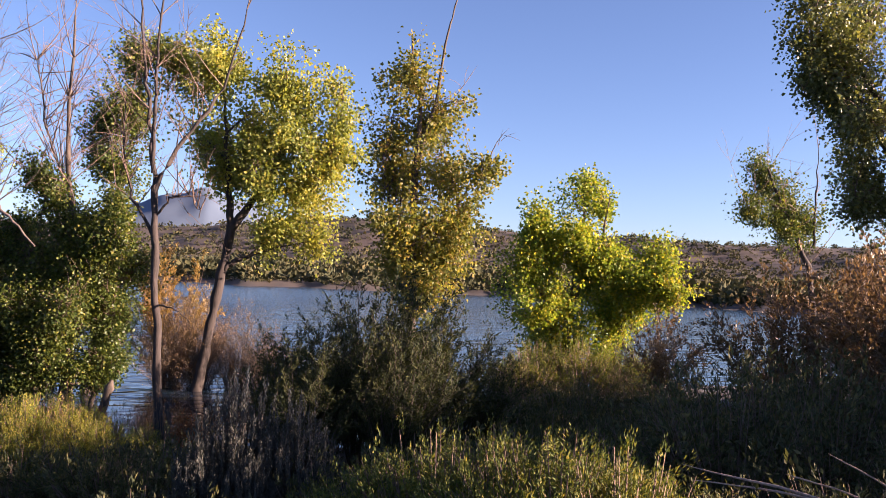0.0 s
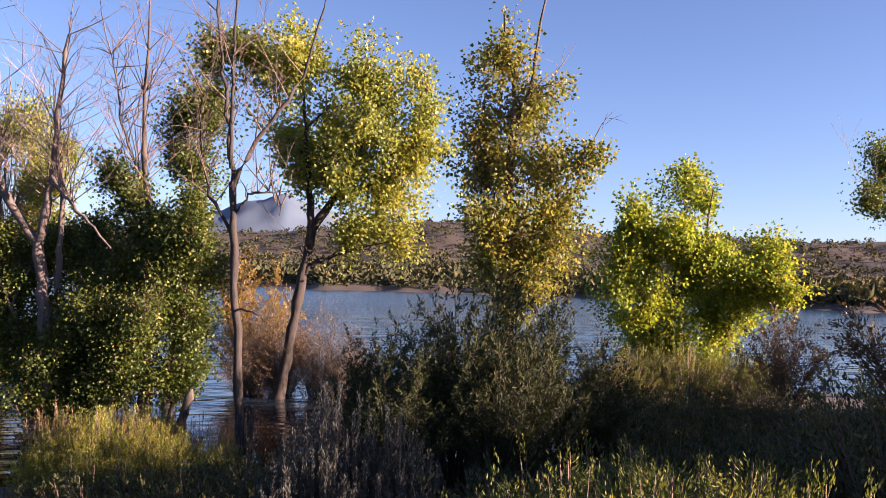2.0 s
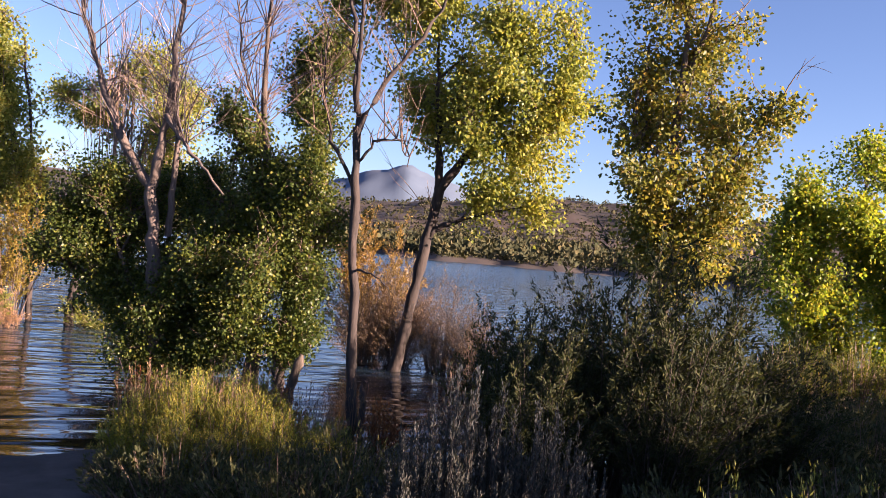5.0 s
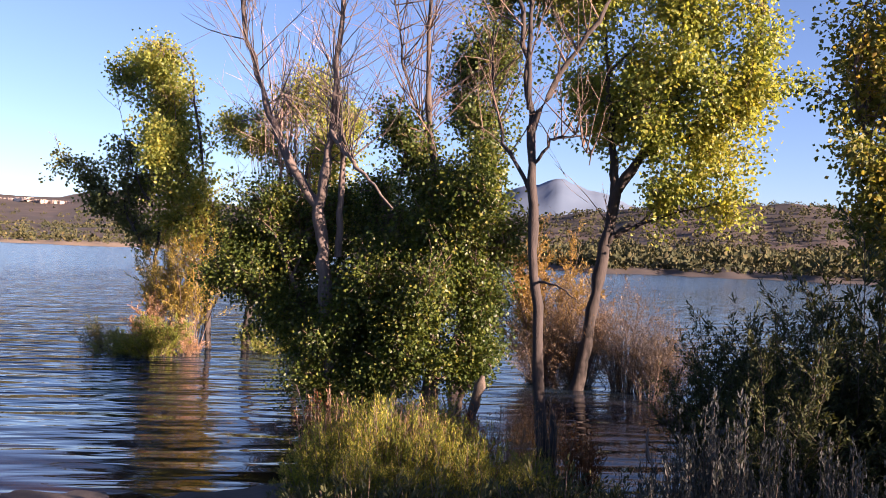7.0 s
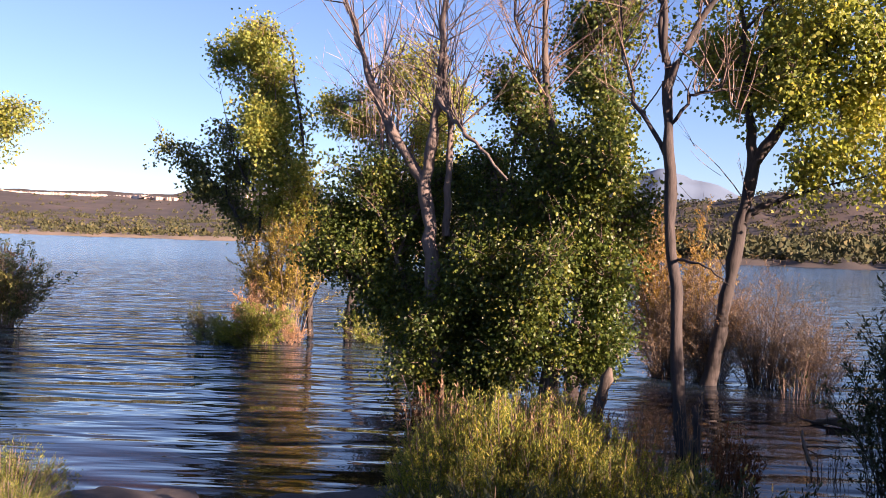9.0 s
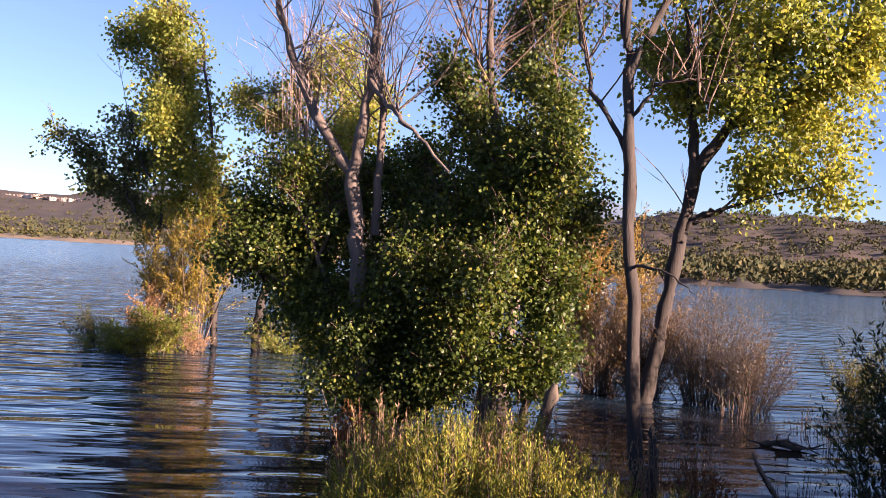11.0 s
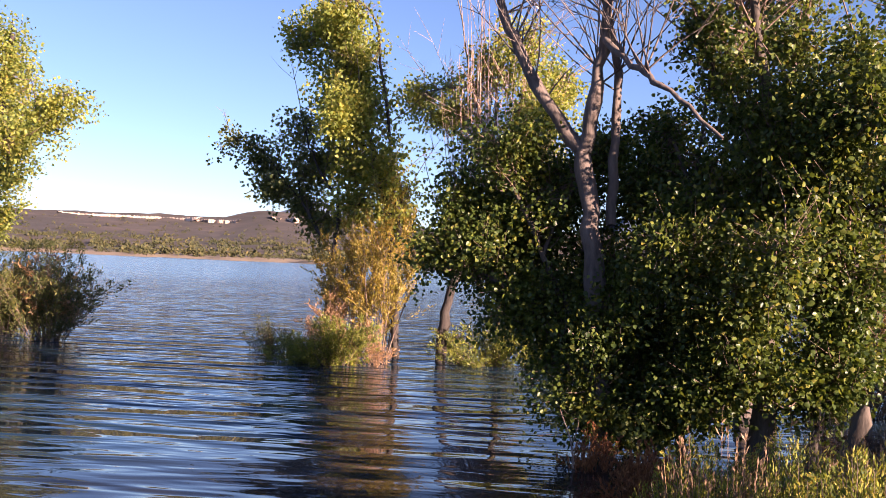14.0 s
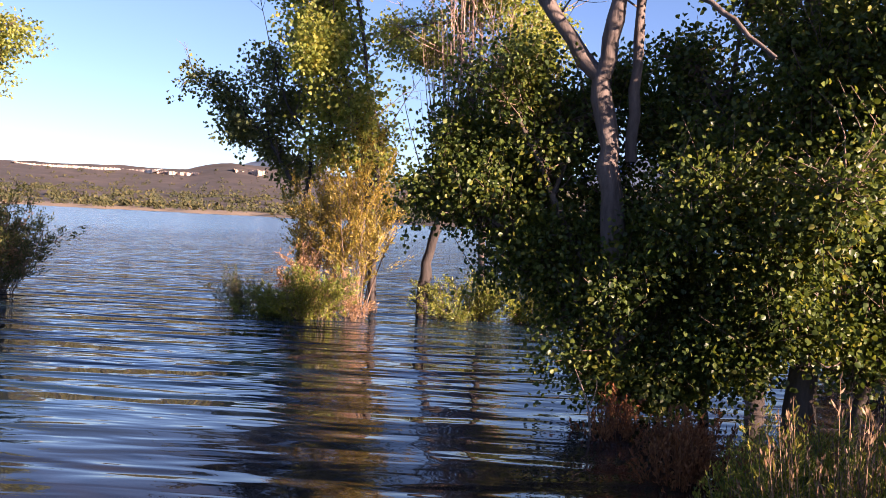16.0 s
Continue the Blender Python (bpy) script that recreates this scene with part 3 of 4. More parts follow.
def cliff_band(az0, az1, r, foot, rim):
    """A pale sandstone rim below the skyline of a mesa: foot and rim in degrees up."""
    n = 150
    az = np.radians(np.linspace(az0, az1, n))
    walk_r = np.convolve(np.cumsum(rng.normal(size=n + 8)), np.ones(9) / 9, "valid")
    rr = r - 3 * walk_r - 4 * rng.random(n)
    rows = []
    ends = np.clip(np.minimum(np.arange(n), n - 1 - np.arange(n)) / 25, 0, 1)
    mid = 0.85 + 0.15 * np.sin(np.linspace(0, 7, n)) * np.sin(np.linspace(1, 23, n))
    for k in (0.0, 0.35, 0.4, 0.8, 1.0):
        e = rim - (rim - foot) * (1 - k) * ends * mid
        z = r * np.tan(np.radians(e)) + 2.0 + rng.normal(size=n) * 0.5
        rows.append(np.stack([HUB[0] - np.sin(az) * (rr + 6 * k + 25 * (k == 1.0)), HUB[1] + np.cos(az) * (rr + 6 * k + 25 * (k == 1.0)), z], axis=-1))
    idx = np.arange(5 * n).reshape(5, n)
    q = np.stack([idx[:-1, :-1], idx[:-1, 1:], idx[1:, 1:], idx[1:, :-1]], axis=-1).reshape(-1, 4)
    return tagged(mesh_object("mesa_cliff", np.concatenate(rows), [q], SANDSTONE), "pale sandstone cliff band along the mesa rim", "cliff", kind="structure")


cliff_band(49.8, 58.5, 1130, 1.72, 2.36)
cliff_band(47.4, 50.4, 1130, 1.85, 2.32)
cliff_band(43.2, 45.4, 1130, 1.9, 2.7)

# scrub and junipers on the far shore
def far_scrub(name, label, count, az0, az1, r0, r1, size):
    az = np.radians(az0 + (az1 - az0) * rng.random(count))
    r = r0 + (r1 - r0) * rng.random(count) ** 1.4
    x, y = HUB[0] - np.sin(az) * r, HUB[1] + np.cos(az) * r
    z = ground_height(x, y)
    keep = z > 0.5
    x, y, z = x[keep], y[keep], z[keep]
    n, per = len(x), 19
    s = size * (0.35 + rng.random(n) ** 2 * 1.2)
    d = unit(rng.normal(size=(n, per, 3)))
    d[..., 2] = np.abs(d[..., 2])
    p = np.stack([x, y, z], axis=-1)[:, None] + d * s[:, None, None] * np.array([1.0, 1.0, 1.15]) * (0.5 + 0.5 * rng.random((n, per, 1)))
    ln = np.repeat(s, per) * 0.46
    v, f = leaf_blades((p - d * 0.25 * s[:, None, None]).reshape(-1, 3), (d + rng.normal(size=d.shape) * 0.5).reshape(-1, 3), ln, ln * 0.8)
    return tagged(mesh_object(name, v, [f], SCRUB), label, "shrubs", kind="stuff")


far_scrub("far_scrub", "dark juniper scrub on the far hillside", 11500, -34, 24, 128, 620, 1.9)
far_scrub("far_scrub", "dusty scrub on the mesa slopes", 900, 24, 64, 700, 1150, 2.6)
far_scrub("far_scrub", "olive scrub on the far lake flats", 3800, 24, 64, 225, 900, 2.0)

# ---------------------------------------------------------------- trees


def at(y, *xz):
    return [(x, y, z) for x, z in xz]


gz = lambda x, y: float(ground_height(x, y))

tree("bare_tree", "grey slender dead tree with bare branches in the shallows",
     [(0.072, 0.052, at(13.2, (-4.3, -0.3), (-4.34, 0.1), (-4.45, 1.36), (-4.53, 2.45), (-4.58, 3.21), (-4.62, 3.9))),
      (0.04, 0.012, at(13.2, (-4.62, 3.85), (-4.75, 4.91), (-4.88, 5.94), (-5.05, 7.2))),
      (0.042, 0.01, [(-4.6, 13.2, 3.85), (-4.38, 13.3, 4.5), (-4.02, 13.4, 5.02), (-3.69, 13.5, 5.53), (-3.47, 13.5, 6.39), (-3.3, 13.5, 7.1)]),
      (0.035, 0.01, [(-4.65, 13.2, 4.1), (-4.63, 13.0, 5.17), (-4.58, 12.9, 6.03), (-4.5, 12.9, 7.3)]),
      (0.03, 0.008, at(13.2, (-4.6, 3.1), (-4.96, 3.71), (-5.12, 4.3), (-5.15, 5.2))),
      (0.02, 0.006, [(-4.55, 13.2, 3.45), (-4.31, 13.1, 3.73), (-3.97, 13.1, 3.81), (-3.86, 13.1, 3.41)]),
      (0.018, 0.005, [(-4.48, 13.2, 2.03), (-4.15, 13.0, 2.0), (-3.85, 12.9, 1.8)])],
     [], 13.2, 0, COTTON, BARK, bare=75, bare_len=1.0, bare_above=3.3)

tree("cottonwood", "leaning cottonwood with green and yellow leaves standing in water",
     [(0.13, 0.09, at(18, (-5.18, -0.4), (-5.14, 0.1), (-4.96, 1.31), (-4.8, 2.31), (-4.6, 3.5))),
      (0.09, 0.03, at(18, (-4.62, 3.45), (-4.14, 4.17), (-3.7, 4.84), (-3.27, 5.9))),
      (0.085, 0.02, at(18, (-4.62, 3.45), (-4.75, 4.87), (-4.91, 6.4))),
      (0.05, 0.02, at(18, (-4.2, 4.1), (-3.3, 4.5), (-2.5, 5.3))),
      (0.06, 0.045, at(18, (-4.76, 2.6), (-4.47, 2.81), (-4.21, 2.92)))],
     [(-6.13, 7.05, 0.98, 0.86), (-4.9, 6.98, 0.98, 0.86), (-3.66, 6.67, 0.98, 0.86), (-2.43, 6.61, 0.73, 0.61), (-3.35, 5.46, 1.22, 0.85), (-4.43, 5.04, 1.1, 0.73), (-4.2, 6.05, 1.0, 0.7), (-3.9, 4.5, 0.7, 0.5), (-2.6, 4.9, 0.8, 0.6),
      (-2.26, 5.63, 0.73, 0.61), (-3.05, 4.37, 0.97, 0.61), (-3.74, 3.61, 0.7, 0.5), (-2.76, 3.53, 0.61, 0.49), (-5.3, 5.37, 0.85, 0.98)],
     18, 38000, COTTON_PALE, BARK, leaf=0.07, bare=10)

tree("cottonwood", "pale-trunked cottonwood with sparse dark leaves",
     [(0.11, 0.08, at(17, (-7.1, -0.4), (-6.95, 1.5), (-6.79, 3.17))), (0.08, 0.02, at(17, (-6.79, 3.1), (-6.67, 4.1), (-6.44, 5.15), (-6.36, 6.8)))],
     [(-6.38, 7.01, 0.58, 0.58), (-7.0, 5.7, 0.58, 0.46), (-7.19, 5.0, 0.46, 0.46), (-6.43, 5.85, 0.58, 0.69), (-6.47, 4.57, 0.58, 0.46)],
     17, 13000, COTTON_DARK, BARK_DEAD, leaf=0.055, bare=26)

tree("cottonwood", "slim cottonwood with golden turning leaves",
     [(0.10, 0.02, [(-0.4, 14, gz(-0.4, 14) - 0.1), (-0.44, 14, 1.25), (-0.55, 14, 2.56), (-0.53, 14, 3.98), (-0.5, 14, 5.41), (-0.7, 14, 6.7)]),
      (0.04, 0.008, at(14, (-0.5, 4.45), (-0.23, 5.8), (-0.13, 6.77), (0.05, 7.5))),
      (0.04, 0.01, at(14, (-0.54, 2.7), (0.0, 3.6), (0.6, 4.6))), (0.035, 0.01, at(14, (-0.55, 2.9), (-0.9, 3.6), (-1.1, 4.6)))],
     [(-0.72, 6.16, 0.38, 0.48), (-0.93, 5.39, 0.47, 0.47), (-0.35, 5.32, 0.57, 0.47), (0.25, 5.73, 0.24, 0.19), (-0.98, 4.53, 0.66, 0.47), (-0.13, 4.66, 0.76, 0.47),
      (0.63, 4.6, 0.43, 0.33), (-0.66, 3.78, 0.76, 0.47), (0.2, 3.73, 0.66, 0.47), (-0.24, 3.04, 0.76, 0.47), (-0.81, 3.02, 0.57, 0.47), (-0.41, 2.47, 0.57, 0.38)],
     14, 25000, COTTON_GOLD, BARK_DARK, leaf=0.056, bare=16, bare_len=0.8, spread=0.3, clump=0.2)

tree("cottonwood", "young bushy cottonwood with bright green leaves",
     [(0.07, 0.02, at(21.4, (2.99, gz(3, 21.4) - 0.2), (2.79, 1.81), (2.42, 3.81))), (0.07, 0.02, at(21.4, (3.05, gz(3, 21.4) - 0.2), (3.28, 2.12), (3.6, 5.03))),
      (0.07, 0.02, at(21.4, (4.0, gz(4, 21.4) - 0.2), (4.73, 1.9), (5.53, 3.67))), (0.05, 0.015, at(21.4, (3.28, 2.12), (4.0, 3.6), (4.18, 4.9)))],
     [(2.32, 4.39, 0.51, 0.72), (3.59, 5.32, 0.51, 0.58), (4.18, 4.91, 0.36, 0.51), (3.06, 3.99, 1.16, 0.72), (2.08, 3.36, 0.87, 0.72), (3.95, 3.31, 1.3, 0.87),
      (2.56, 2.23, 1.15, 0.72), (4.29, 2.17, 1.15, 0.72), (5.53, 3.67, 0.65, 0.65), (5.85, 2.67, 0.58, 0.5), (4.99, 2.78, 0.72, 0.72), (2.89, 1.24, 1.15, 0.58), (4.04, 1.15, 0.86, 0.57)],
     21.4, 46000, COTTON, BARK_DARK, leaf=0.072, clump=0.22, gaps=0.4, rise=1.2)

tree("cottonwood", "small leaning cottonwood with tufted green crown",
     [(0.10, 0.03, at(22, (9.9, gz(9.9, 22) - 0.2), (9.72, 2.7), (9.39, 3.87), (8.76, 5.03), (8.43, 5.91))), (0.04, 0.006, at(22, (9.68, 3.9), (9.7, 5.2), (9.75, 6.72))),
      (0.04, 0.012, at(22, (9.4, 3.8), (8.6, 4.5), (7.87, 4.84)))],
     [(8.43, 5.91, 0.6, 0.6), (7.87, 4.84, 0.52, 0.37), (9.05, 5.34, 0.67, 0.52), (8.92, 4.59, 0.74, 0.45), (9.66, 4.63, 0.45, 0.45)],
     22, 12000, COTTON_DARK, BARK, leaf=0.062, bare=16, bare_len=1.5)

tree("cottonwood", "tall cottonwood with dense grey-green hanging crown",
     [(0.17, 0.08, at(10.0, (6.25, gz(6.25, 10.0) - 0.1), (6.0, 3.55), (5.67, 5.94))), (0.06, 0.018, at(10.0, (5.92, 3.27), (5.33, 4.27), (4.58, 5.61))), (0.055, 0.018, at(10.0, (5.83, 3.86), (5.0, 5.28), (4.08, 6.11)))],
     [(3.97, 6.06, 0.34, 0.28), (4.46, 5.8, 0.54, 0.47), (5.0, 5.97, 0.54, 0.54), (4.34, 5.18, 0.34, 0.41), (4.89, 5.07, 0.54, 0.54), (4.63, 4.65, 0.31, 0.31), (5.12, 4.26, 0.41, 0.41), (4.93, 3.84, 0.27, 0.34), (5.63, 5.24, 0.54, 0.61), (5.67, 3.88, 0.47, 0.61), (6.12, 4.58, 0.61, 1.02)],
     10.0, 40000, COTTON_GREY, BARK, leaf=0.043, spread=0.3, clump=0.17)

tree("cottonwood_thicket", "dense dark green cottonwood thicket drooping to the water",
     [(0.115, 0.014, [(-6.12, 13.9, -0.3), (-6.12, 13.9, 0.9), (-6.16, 13.95, 1.93), (-6.22, 14.0, 2.67), (-6.27, 14.0, 3.42), (-6.35, 14.0, 4.18), (-6.42, 14.0, 5.2), (-6.4, 14.0, 6.8)]),
      (0.03, 0.008, at(14.0, (-6.3, 3.91), (-6.54, 4.25), (-6.8, 5.0), (-7.0, 6.0))), (0.05, 0.012, at(14.1, (-6.9, -0.1), (-7.05, 1.5), (-6.75, 3.7))),
      (0.05, 0.012, at(14.0, (-5.8, -0.1), (-5.5, 1.6), (-5.35, 3.3))), (0.05, 0.015, at(13.6, (-7.3, -0.2), (-7.9, 1.3), (-8.8, 3.0))), (0.04, 0.012, at(13.5, (-7.5, 0.6), (-8.4, 1.45), (-9.5, 2.0)))],
     [(-6.68, 3.77, 0.33, 0.33), (-6.48, 3.31, 0.49, 0.33), (-7.4, 3.25, 0.5, 0.32, 0.9), (-8.58, 3.1, 0.56, 0.37), (-8.97, 2.16, 0.7, 0.44), (-8.4, 2.65, 0.65, 0.5, 0.8), (-7.5, 2.65, 0.6, 0.48, 0.9),
      (-6.75, 2.68, 0.55, 0.44, 0.6), (-5.97, 2.87, 0.52, 0.37), (-5.34, 3.26, 0.3, 0.35), (-5.22, 2.71, 0.35, 0.4), (-5.74, 2.25, 0.57, 0.41), (-6.75, 1.9, 0.71, 0.49, 0.3), (-7.95, 1.7, 0.75, 0.5), (-7.45, 1.5, 0.8, 0.45), (-8.5, 1.35, 0.6, 0.45), (-8.9, 1.95, 0.6, 0.5), (-8.35, 2.25, 0.7, 0.5, 0.4), (-9.2, 2.6, 0.5, 0.4), (-8.1, 3.05, 0.6, 0.42, 0.7), (-7.0, 2.35, 0.6, 0.4, 0.5), (-5.6, 2.95, 0.5, 0.5), (-7.55, 1.2, 0.45, 0.5, -0.4), (-7.4, 0.6, 0.5, 0.35, -0.35), (-6.5, 1.3, 0.5, 0.4, -0.4), (-5.9, 1.9, 0.4, 0.4, -0.4), (-8.3, 1.6, 0.5, 0.4, -0.3), (-6.4, 2.4, 0.45, 0.4, -0.35), (-6.75, 4.15, 0.33, 0.42), (-5.42, 3.65, 0.33, 0.48), (-5.9, 3.35, 0.4, 0.4),
      (-8.03, 0.99, 0.6, 0.36), (-7.25, 1.07, 0.74, 0.4), (-6.21, 1.28, 0.69, 0.42), (-5.51, 1.55, 0.4, 0.4), (-7.47, 0.58, 0.63, 0.29), (-6.63, 0.8, 0.65, 0.27), (-5.83, 0.9, 0.41, 0.21), (-9.52, 1.94, 0.39, 0.26),
      (-7.75, 0.5, 0.5, 0.35), (-7.1, 0.45, 0.7, 0.4), (-6.6, 0.55, 0.6, 0.3), (-5.5, 1.05, 0.45, 0.4), (-6.85, 2.25, 0.45, 0.35), (-5.75, 2.6, 0.4, 0.4), (-5.5, 1.8, 0.45, 0.45), (-6.1, 1.9, 0.5, 0.4)],
     13.8, 185000, COTTON_DARK, BARK_DARK, leaf=0.041, clump=0.17, spread=0.3, gaps=0.4, rise=0.2, per_spray=24, broad=True, bare=70, bare_len=1.3, bare_above=3.7)

tree("bare_tree", "weathered dead forked trunk with pinkish bare limbs",
     [(0.11, 0.08, at(13.6, (-7.5, -0.4), (-7.57, 0.55), (-7.68, 1.91), (-7.78, 2.5), (-7.84, 2.95))),
      (0.075, 0.03, at(13.6, (-7.84, 2.9), (-8.29, 3.43), (-8.58, 3.95), (-8.79, 4.36), (-9.07, 5.04), (-9.3, 6.0))),
      (0.07, 0.03, at(13.6, (-7.82, 2.9), (-7.71, 3.53), (-7.64, 4.06), (-7.63, 4.96), (-7.5, 6.2))),
      (0.055, 0.025, at(13.8, (-7.6, 2.2), (-7.58, 2.98), (-7.59, 3.82), (-7.69, 4.37), (-7.8, 5.0))),
      (0.035, 0.015, [(-7.6, 13.5, 3.94), (-7.16, 13.2, 3.55), (-6.79, 13.0, 3.31), (-6.3, 12.9, 2.85)])],
     [], 13.6, 0, COTTON, BARK_DEAD, twig_mat=BARK_DEAD, bare=110, bare_len=1.2, bare_above=3.4)

tree("cottonwood", "tall pale yellow-green cottonwood growing out of the lake",
     [(0.12, 0.07, at(18.6, (-12.75, -0.4), (-12.72, 0.16), (-12.65, 1.07), (-12.3, 1.9))),
      (0.08, 0.02, at(18.5, (-13.6, -0.3), (-13.92, 2.75), (-14.79, 4.81), (-15.63, 6.4))), (0.05, 0.02, at(18.5, (-13.6, 2.0), (-13.9, 3.4), (-14.4, 6.2)))],
     [(-15.74, 6.68, 0.7, 0.47), (-15.07, 5.92, 0.8, 0.57), (-16.35, 6.27, 0.48, 0.36), (-14.66, 6.45, 0.56, 0.45), (-14.4, 4.85, 0.56, 0.67), (-15.13, 4.77, 0.68, 0.57), (-15.9, 5.4, 0.4, 0.4),
      (-14.61, 3.73, 0.56, 0.45), (-13.74, 3.61, 0.54, 0.54), (-14.9, 5.3, 0.6, 0.5), (-14.2, 4.2, 0.55, 0.6), (-13.9, 2.9, 0.6, 0.6), (-14.7, 2.9, 0.5, 0.5)],
     18.4, 25000, COTTON_PALE, BARK, leaf=0.07, bare=14)

# left lobe of the tree above, its shade painted with darker grey-green leaves
tree("cottonwood", "slender flooded cottonwood with dark grey-green leaves",
     [(0.06, 0.02, at(18.5, (-15.35, -0.3), (-15.31, 1.57), (-15.15, 2.51), (-15.27, 4.3))), (0.04, 0.012, at(18.4, (-15.3, 2.0), (-16.2, 3.0), (-17.2, 3.9))), (0.025, 0.008, at(18.4, (-15.25, 3.0), (-15.9, 3.9), (-16.2, 4.7)))],
     [(-16.22, 4.6, 0.47, 0.35), (-17.16, 3.91, 0.5, 0.38), (-16.14, 3.65, 0.65, 0.42), (-17.71, 4.17, 0.28, 0.22), (-16.93, 3.17, 0.55, 0.36), (-15.53, 3.98, 0.5, 0.42), (-15.73, 2.6, 0.5, 0.4), (-16.4, 2.9, 0.4, 0.3)],
     18.4, 9500, COTTON_GREY, BARK, leaf=0.07, rise=0.4, bare=8)

tree("cottonwood", "yellowing cottonwood with pale bare shoots behind the thicket",
     [(0.09, 0.04, at(20.5, (-12.6, -0.4), (-12.7, 2.0), (-13.0, 4.0))), (0.04, 0.01, at(20.5, (-13.0, 3.9), (-13.4, 5.2), (-14.0, 7.4))), (0.04, 0.01, at(20.5, (-13.0, 3.9), (-12.9, 5.2), (-12.9, 7.6))),
      (0.04, 0.01, at(20.5, (-12.8, 3.0), (-12.3, 5.2), (-12.0, 7.0)))],
     [(-12.41, 6.19, 0.72, 0.6), (-13.39, 6.03, 0.5, 0.4), (-11.97, 5.56, 0.47, 0.47), (-15.0, 5.5, 0.52, 0.52), (-14.06, 4.95, 0.75, 0.63), (-11.6, 4.6, 0.7, 0.6), (-12.7, 3.5, 0.8, 0.7), (-11.8, 3.0, 0.7, 0.6), (-13.1, 2.4, 0.7, 0.5), (-12.4, 4.8, 0.6, 0.6)],
     21, 25000, COTTON_PALE, BARK_DEAD, leaf=0.068, twig_mat=TWIG_PALE, bare=60, bare_len=1.6)

tree("cottonwood", "broad cottonwood with pale green crown on the open shore",
     [(0.14, 0.05, at(16.2, (-24.2, -0.4), (-24.0, 2.4), (-23.4, 4.4), (-23.0, 6.5))), (0.06, 0.02, at(16.2, (-23.9, 2.6), (-22.6, 3.8), (-21.0, 5.0)))],
     [(-21.89, 4.76, 1.15, 0.76), (-22.95, 5.87, 0.79, 0.66), (-20.83, 5.07, 0.62, 0.43), (-21.14, 3.97, 0.62, 0.5), (-22.45, 3.62, 0.65, 0.65), (-23.29, 6.7, 0.4, 0.53), (-24.86, 4.92, 1.39, 1.66), (-24.55, 2.42, 1.1, 1.1)],
     16.2, 25000, COTTON_PALE, BARK, leaf=0.07)

# ---------------------------------------------------------------- shrubs


def put(ob, x, y, turn=0.0, size=1.0, sink=0.03, lift=None):
    ob.scale = (size,) * 3
    z = max(gz(x, y), -0.25) - sink if lift is None else lift
    ob.matrix_basis = pose(x, y, z, 0, 0, turn) @ Matrix.Diagonal((size, size, size, 1))
    return ob


def again(ob, x, y, turn, size):
    z = max(gz(x, y), -0.25) - 0.03
    c = copy_thing(ob, pose(x, y, z, 0, 0, turn))
    c.scale = (size,) * 3
    return c


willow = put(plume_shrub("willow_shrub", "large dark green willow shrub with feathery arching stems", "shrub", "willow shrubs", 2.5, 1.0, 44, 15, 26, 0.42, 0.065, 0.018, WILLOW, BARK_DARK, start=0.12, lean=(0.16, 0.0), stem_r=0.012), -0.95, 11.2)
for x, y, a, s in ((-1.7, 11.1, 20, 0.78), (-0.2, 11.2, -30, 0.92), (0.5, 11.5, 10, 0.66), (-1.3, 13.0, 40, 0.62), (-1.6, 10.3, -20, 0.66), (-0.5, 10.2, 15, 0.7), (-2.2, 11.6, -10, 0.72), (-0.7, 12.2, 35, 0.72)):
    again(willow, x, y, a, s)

gold = put(plume_shrub("tamarisk_shrub", "golden orange feathery tamarisk shrub in the water", "shrub", "tamarisk shrubs", 3.2, 1.2, 44, 13, 38, 0.42, 0.06, 0.018, TAMARISK, start=0.2, stem_r=0.014), -6.3, 19.6)
yellow = put(plume_shrub("tamarisk_shrub", "slender yellow-gold tamarisk beside the flooded tree", "shrub", "tamarisk shrubs", 3.1, 0.75, 22, 13, 42, 0.5, 0.06, 0.018, TAMARISK_YELLOW, start=0.35, stem_r=0.014), -13.45, 17.7)
again(yellow, -14.35, 17.9, 120, 0.88)
pink = put(plume_shrub("tamarisk_shrub", "pinkish tan tamarisk shrub flooded at its foot", "shrub", "tamarisk shrubs", 1.4, 0.7, 20, 9, 26, 0.34, 0.05, 0.016, TAMARISK_PINK, start=0.3), -14.1, 17.2)
green_tam = put(plume_shrub("tamarisk_shrub", "low yellow-green tamarisk rising from the water", "shrub", "tamarisk shrubs", 1.0, 1.0, 38, 9, 34, 0.3, 0.05, 0.017, TAMARISK_GREEN, start=0.15), -13.6, 16.9)
again(green_tam, -14.3, 16.7, 30, 0.7)
again(green_tam, -12.0, 18.9, 75, 0.95)
again(green_tam, -11.2, 19.6, 160, 1.0)
again(pink, -13.3, 17.2, 60, 0.7)
lake_bush = put(plume_shrub("willow_shrub", "flooded dark willow shrub with thin reaching stems", "shrub", "willow shrubs", 1.9, 1.25, 30, 12, 22, 0.36, 0.07, 0.02, WILLOW_LIGHT, start=0.15, lean=(0.2, 0.0), loose=0.035), -19.4, 15.2)
again(lake_bush, -20.6, 15.0, 25, 1.0)
again(lake_bush, -21.8, 15.4, -30, 1.1)
again(lake_bush, -15.5, 17.2, 200, 0.45)
again(lake_bush, -2.2, 20.4, 40, 0.6)
twiggy = put(plume_shrub("willow_shrub", "bare reddish brown willow twigs around the leaning trunk", "shrub", "bare willow twigs", 1.9, 0.9, 70, 14, 8, 0.45, 0.045, 0.011, TAMARISK_BROWN, BARK_DARK, start=0.15, stem_r=0.009), -4.4, 18.5)
again(twiggy, -5.3, 18.7, 140, 1.05)
again(twiggy, -3.7, 18.3, 50, 0.8)
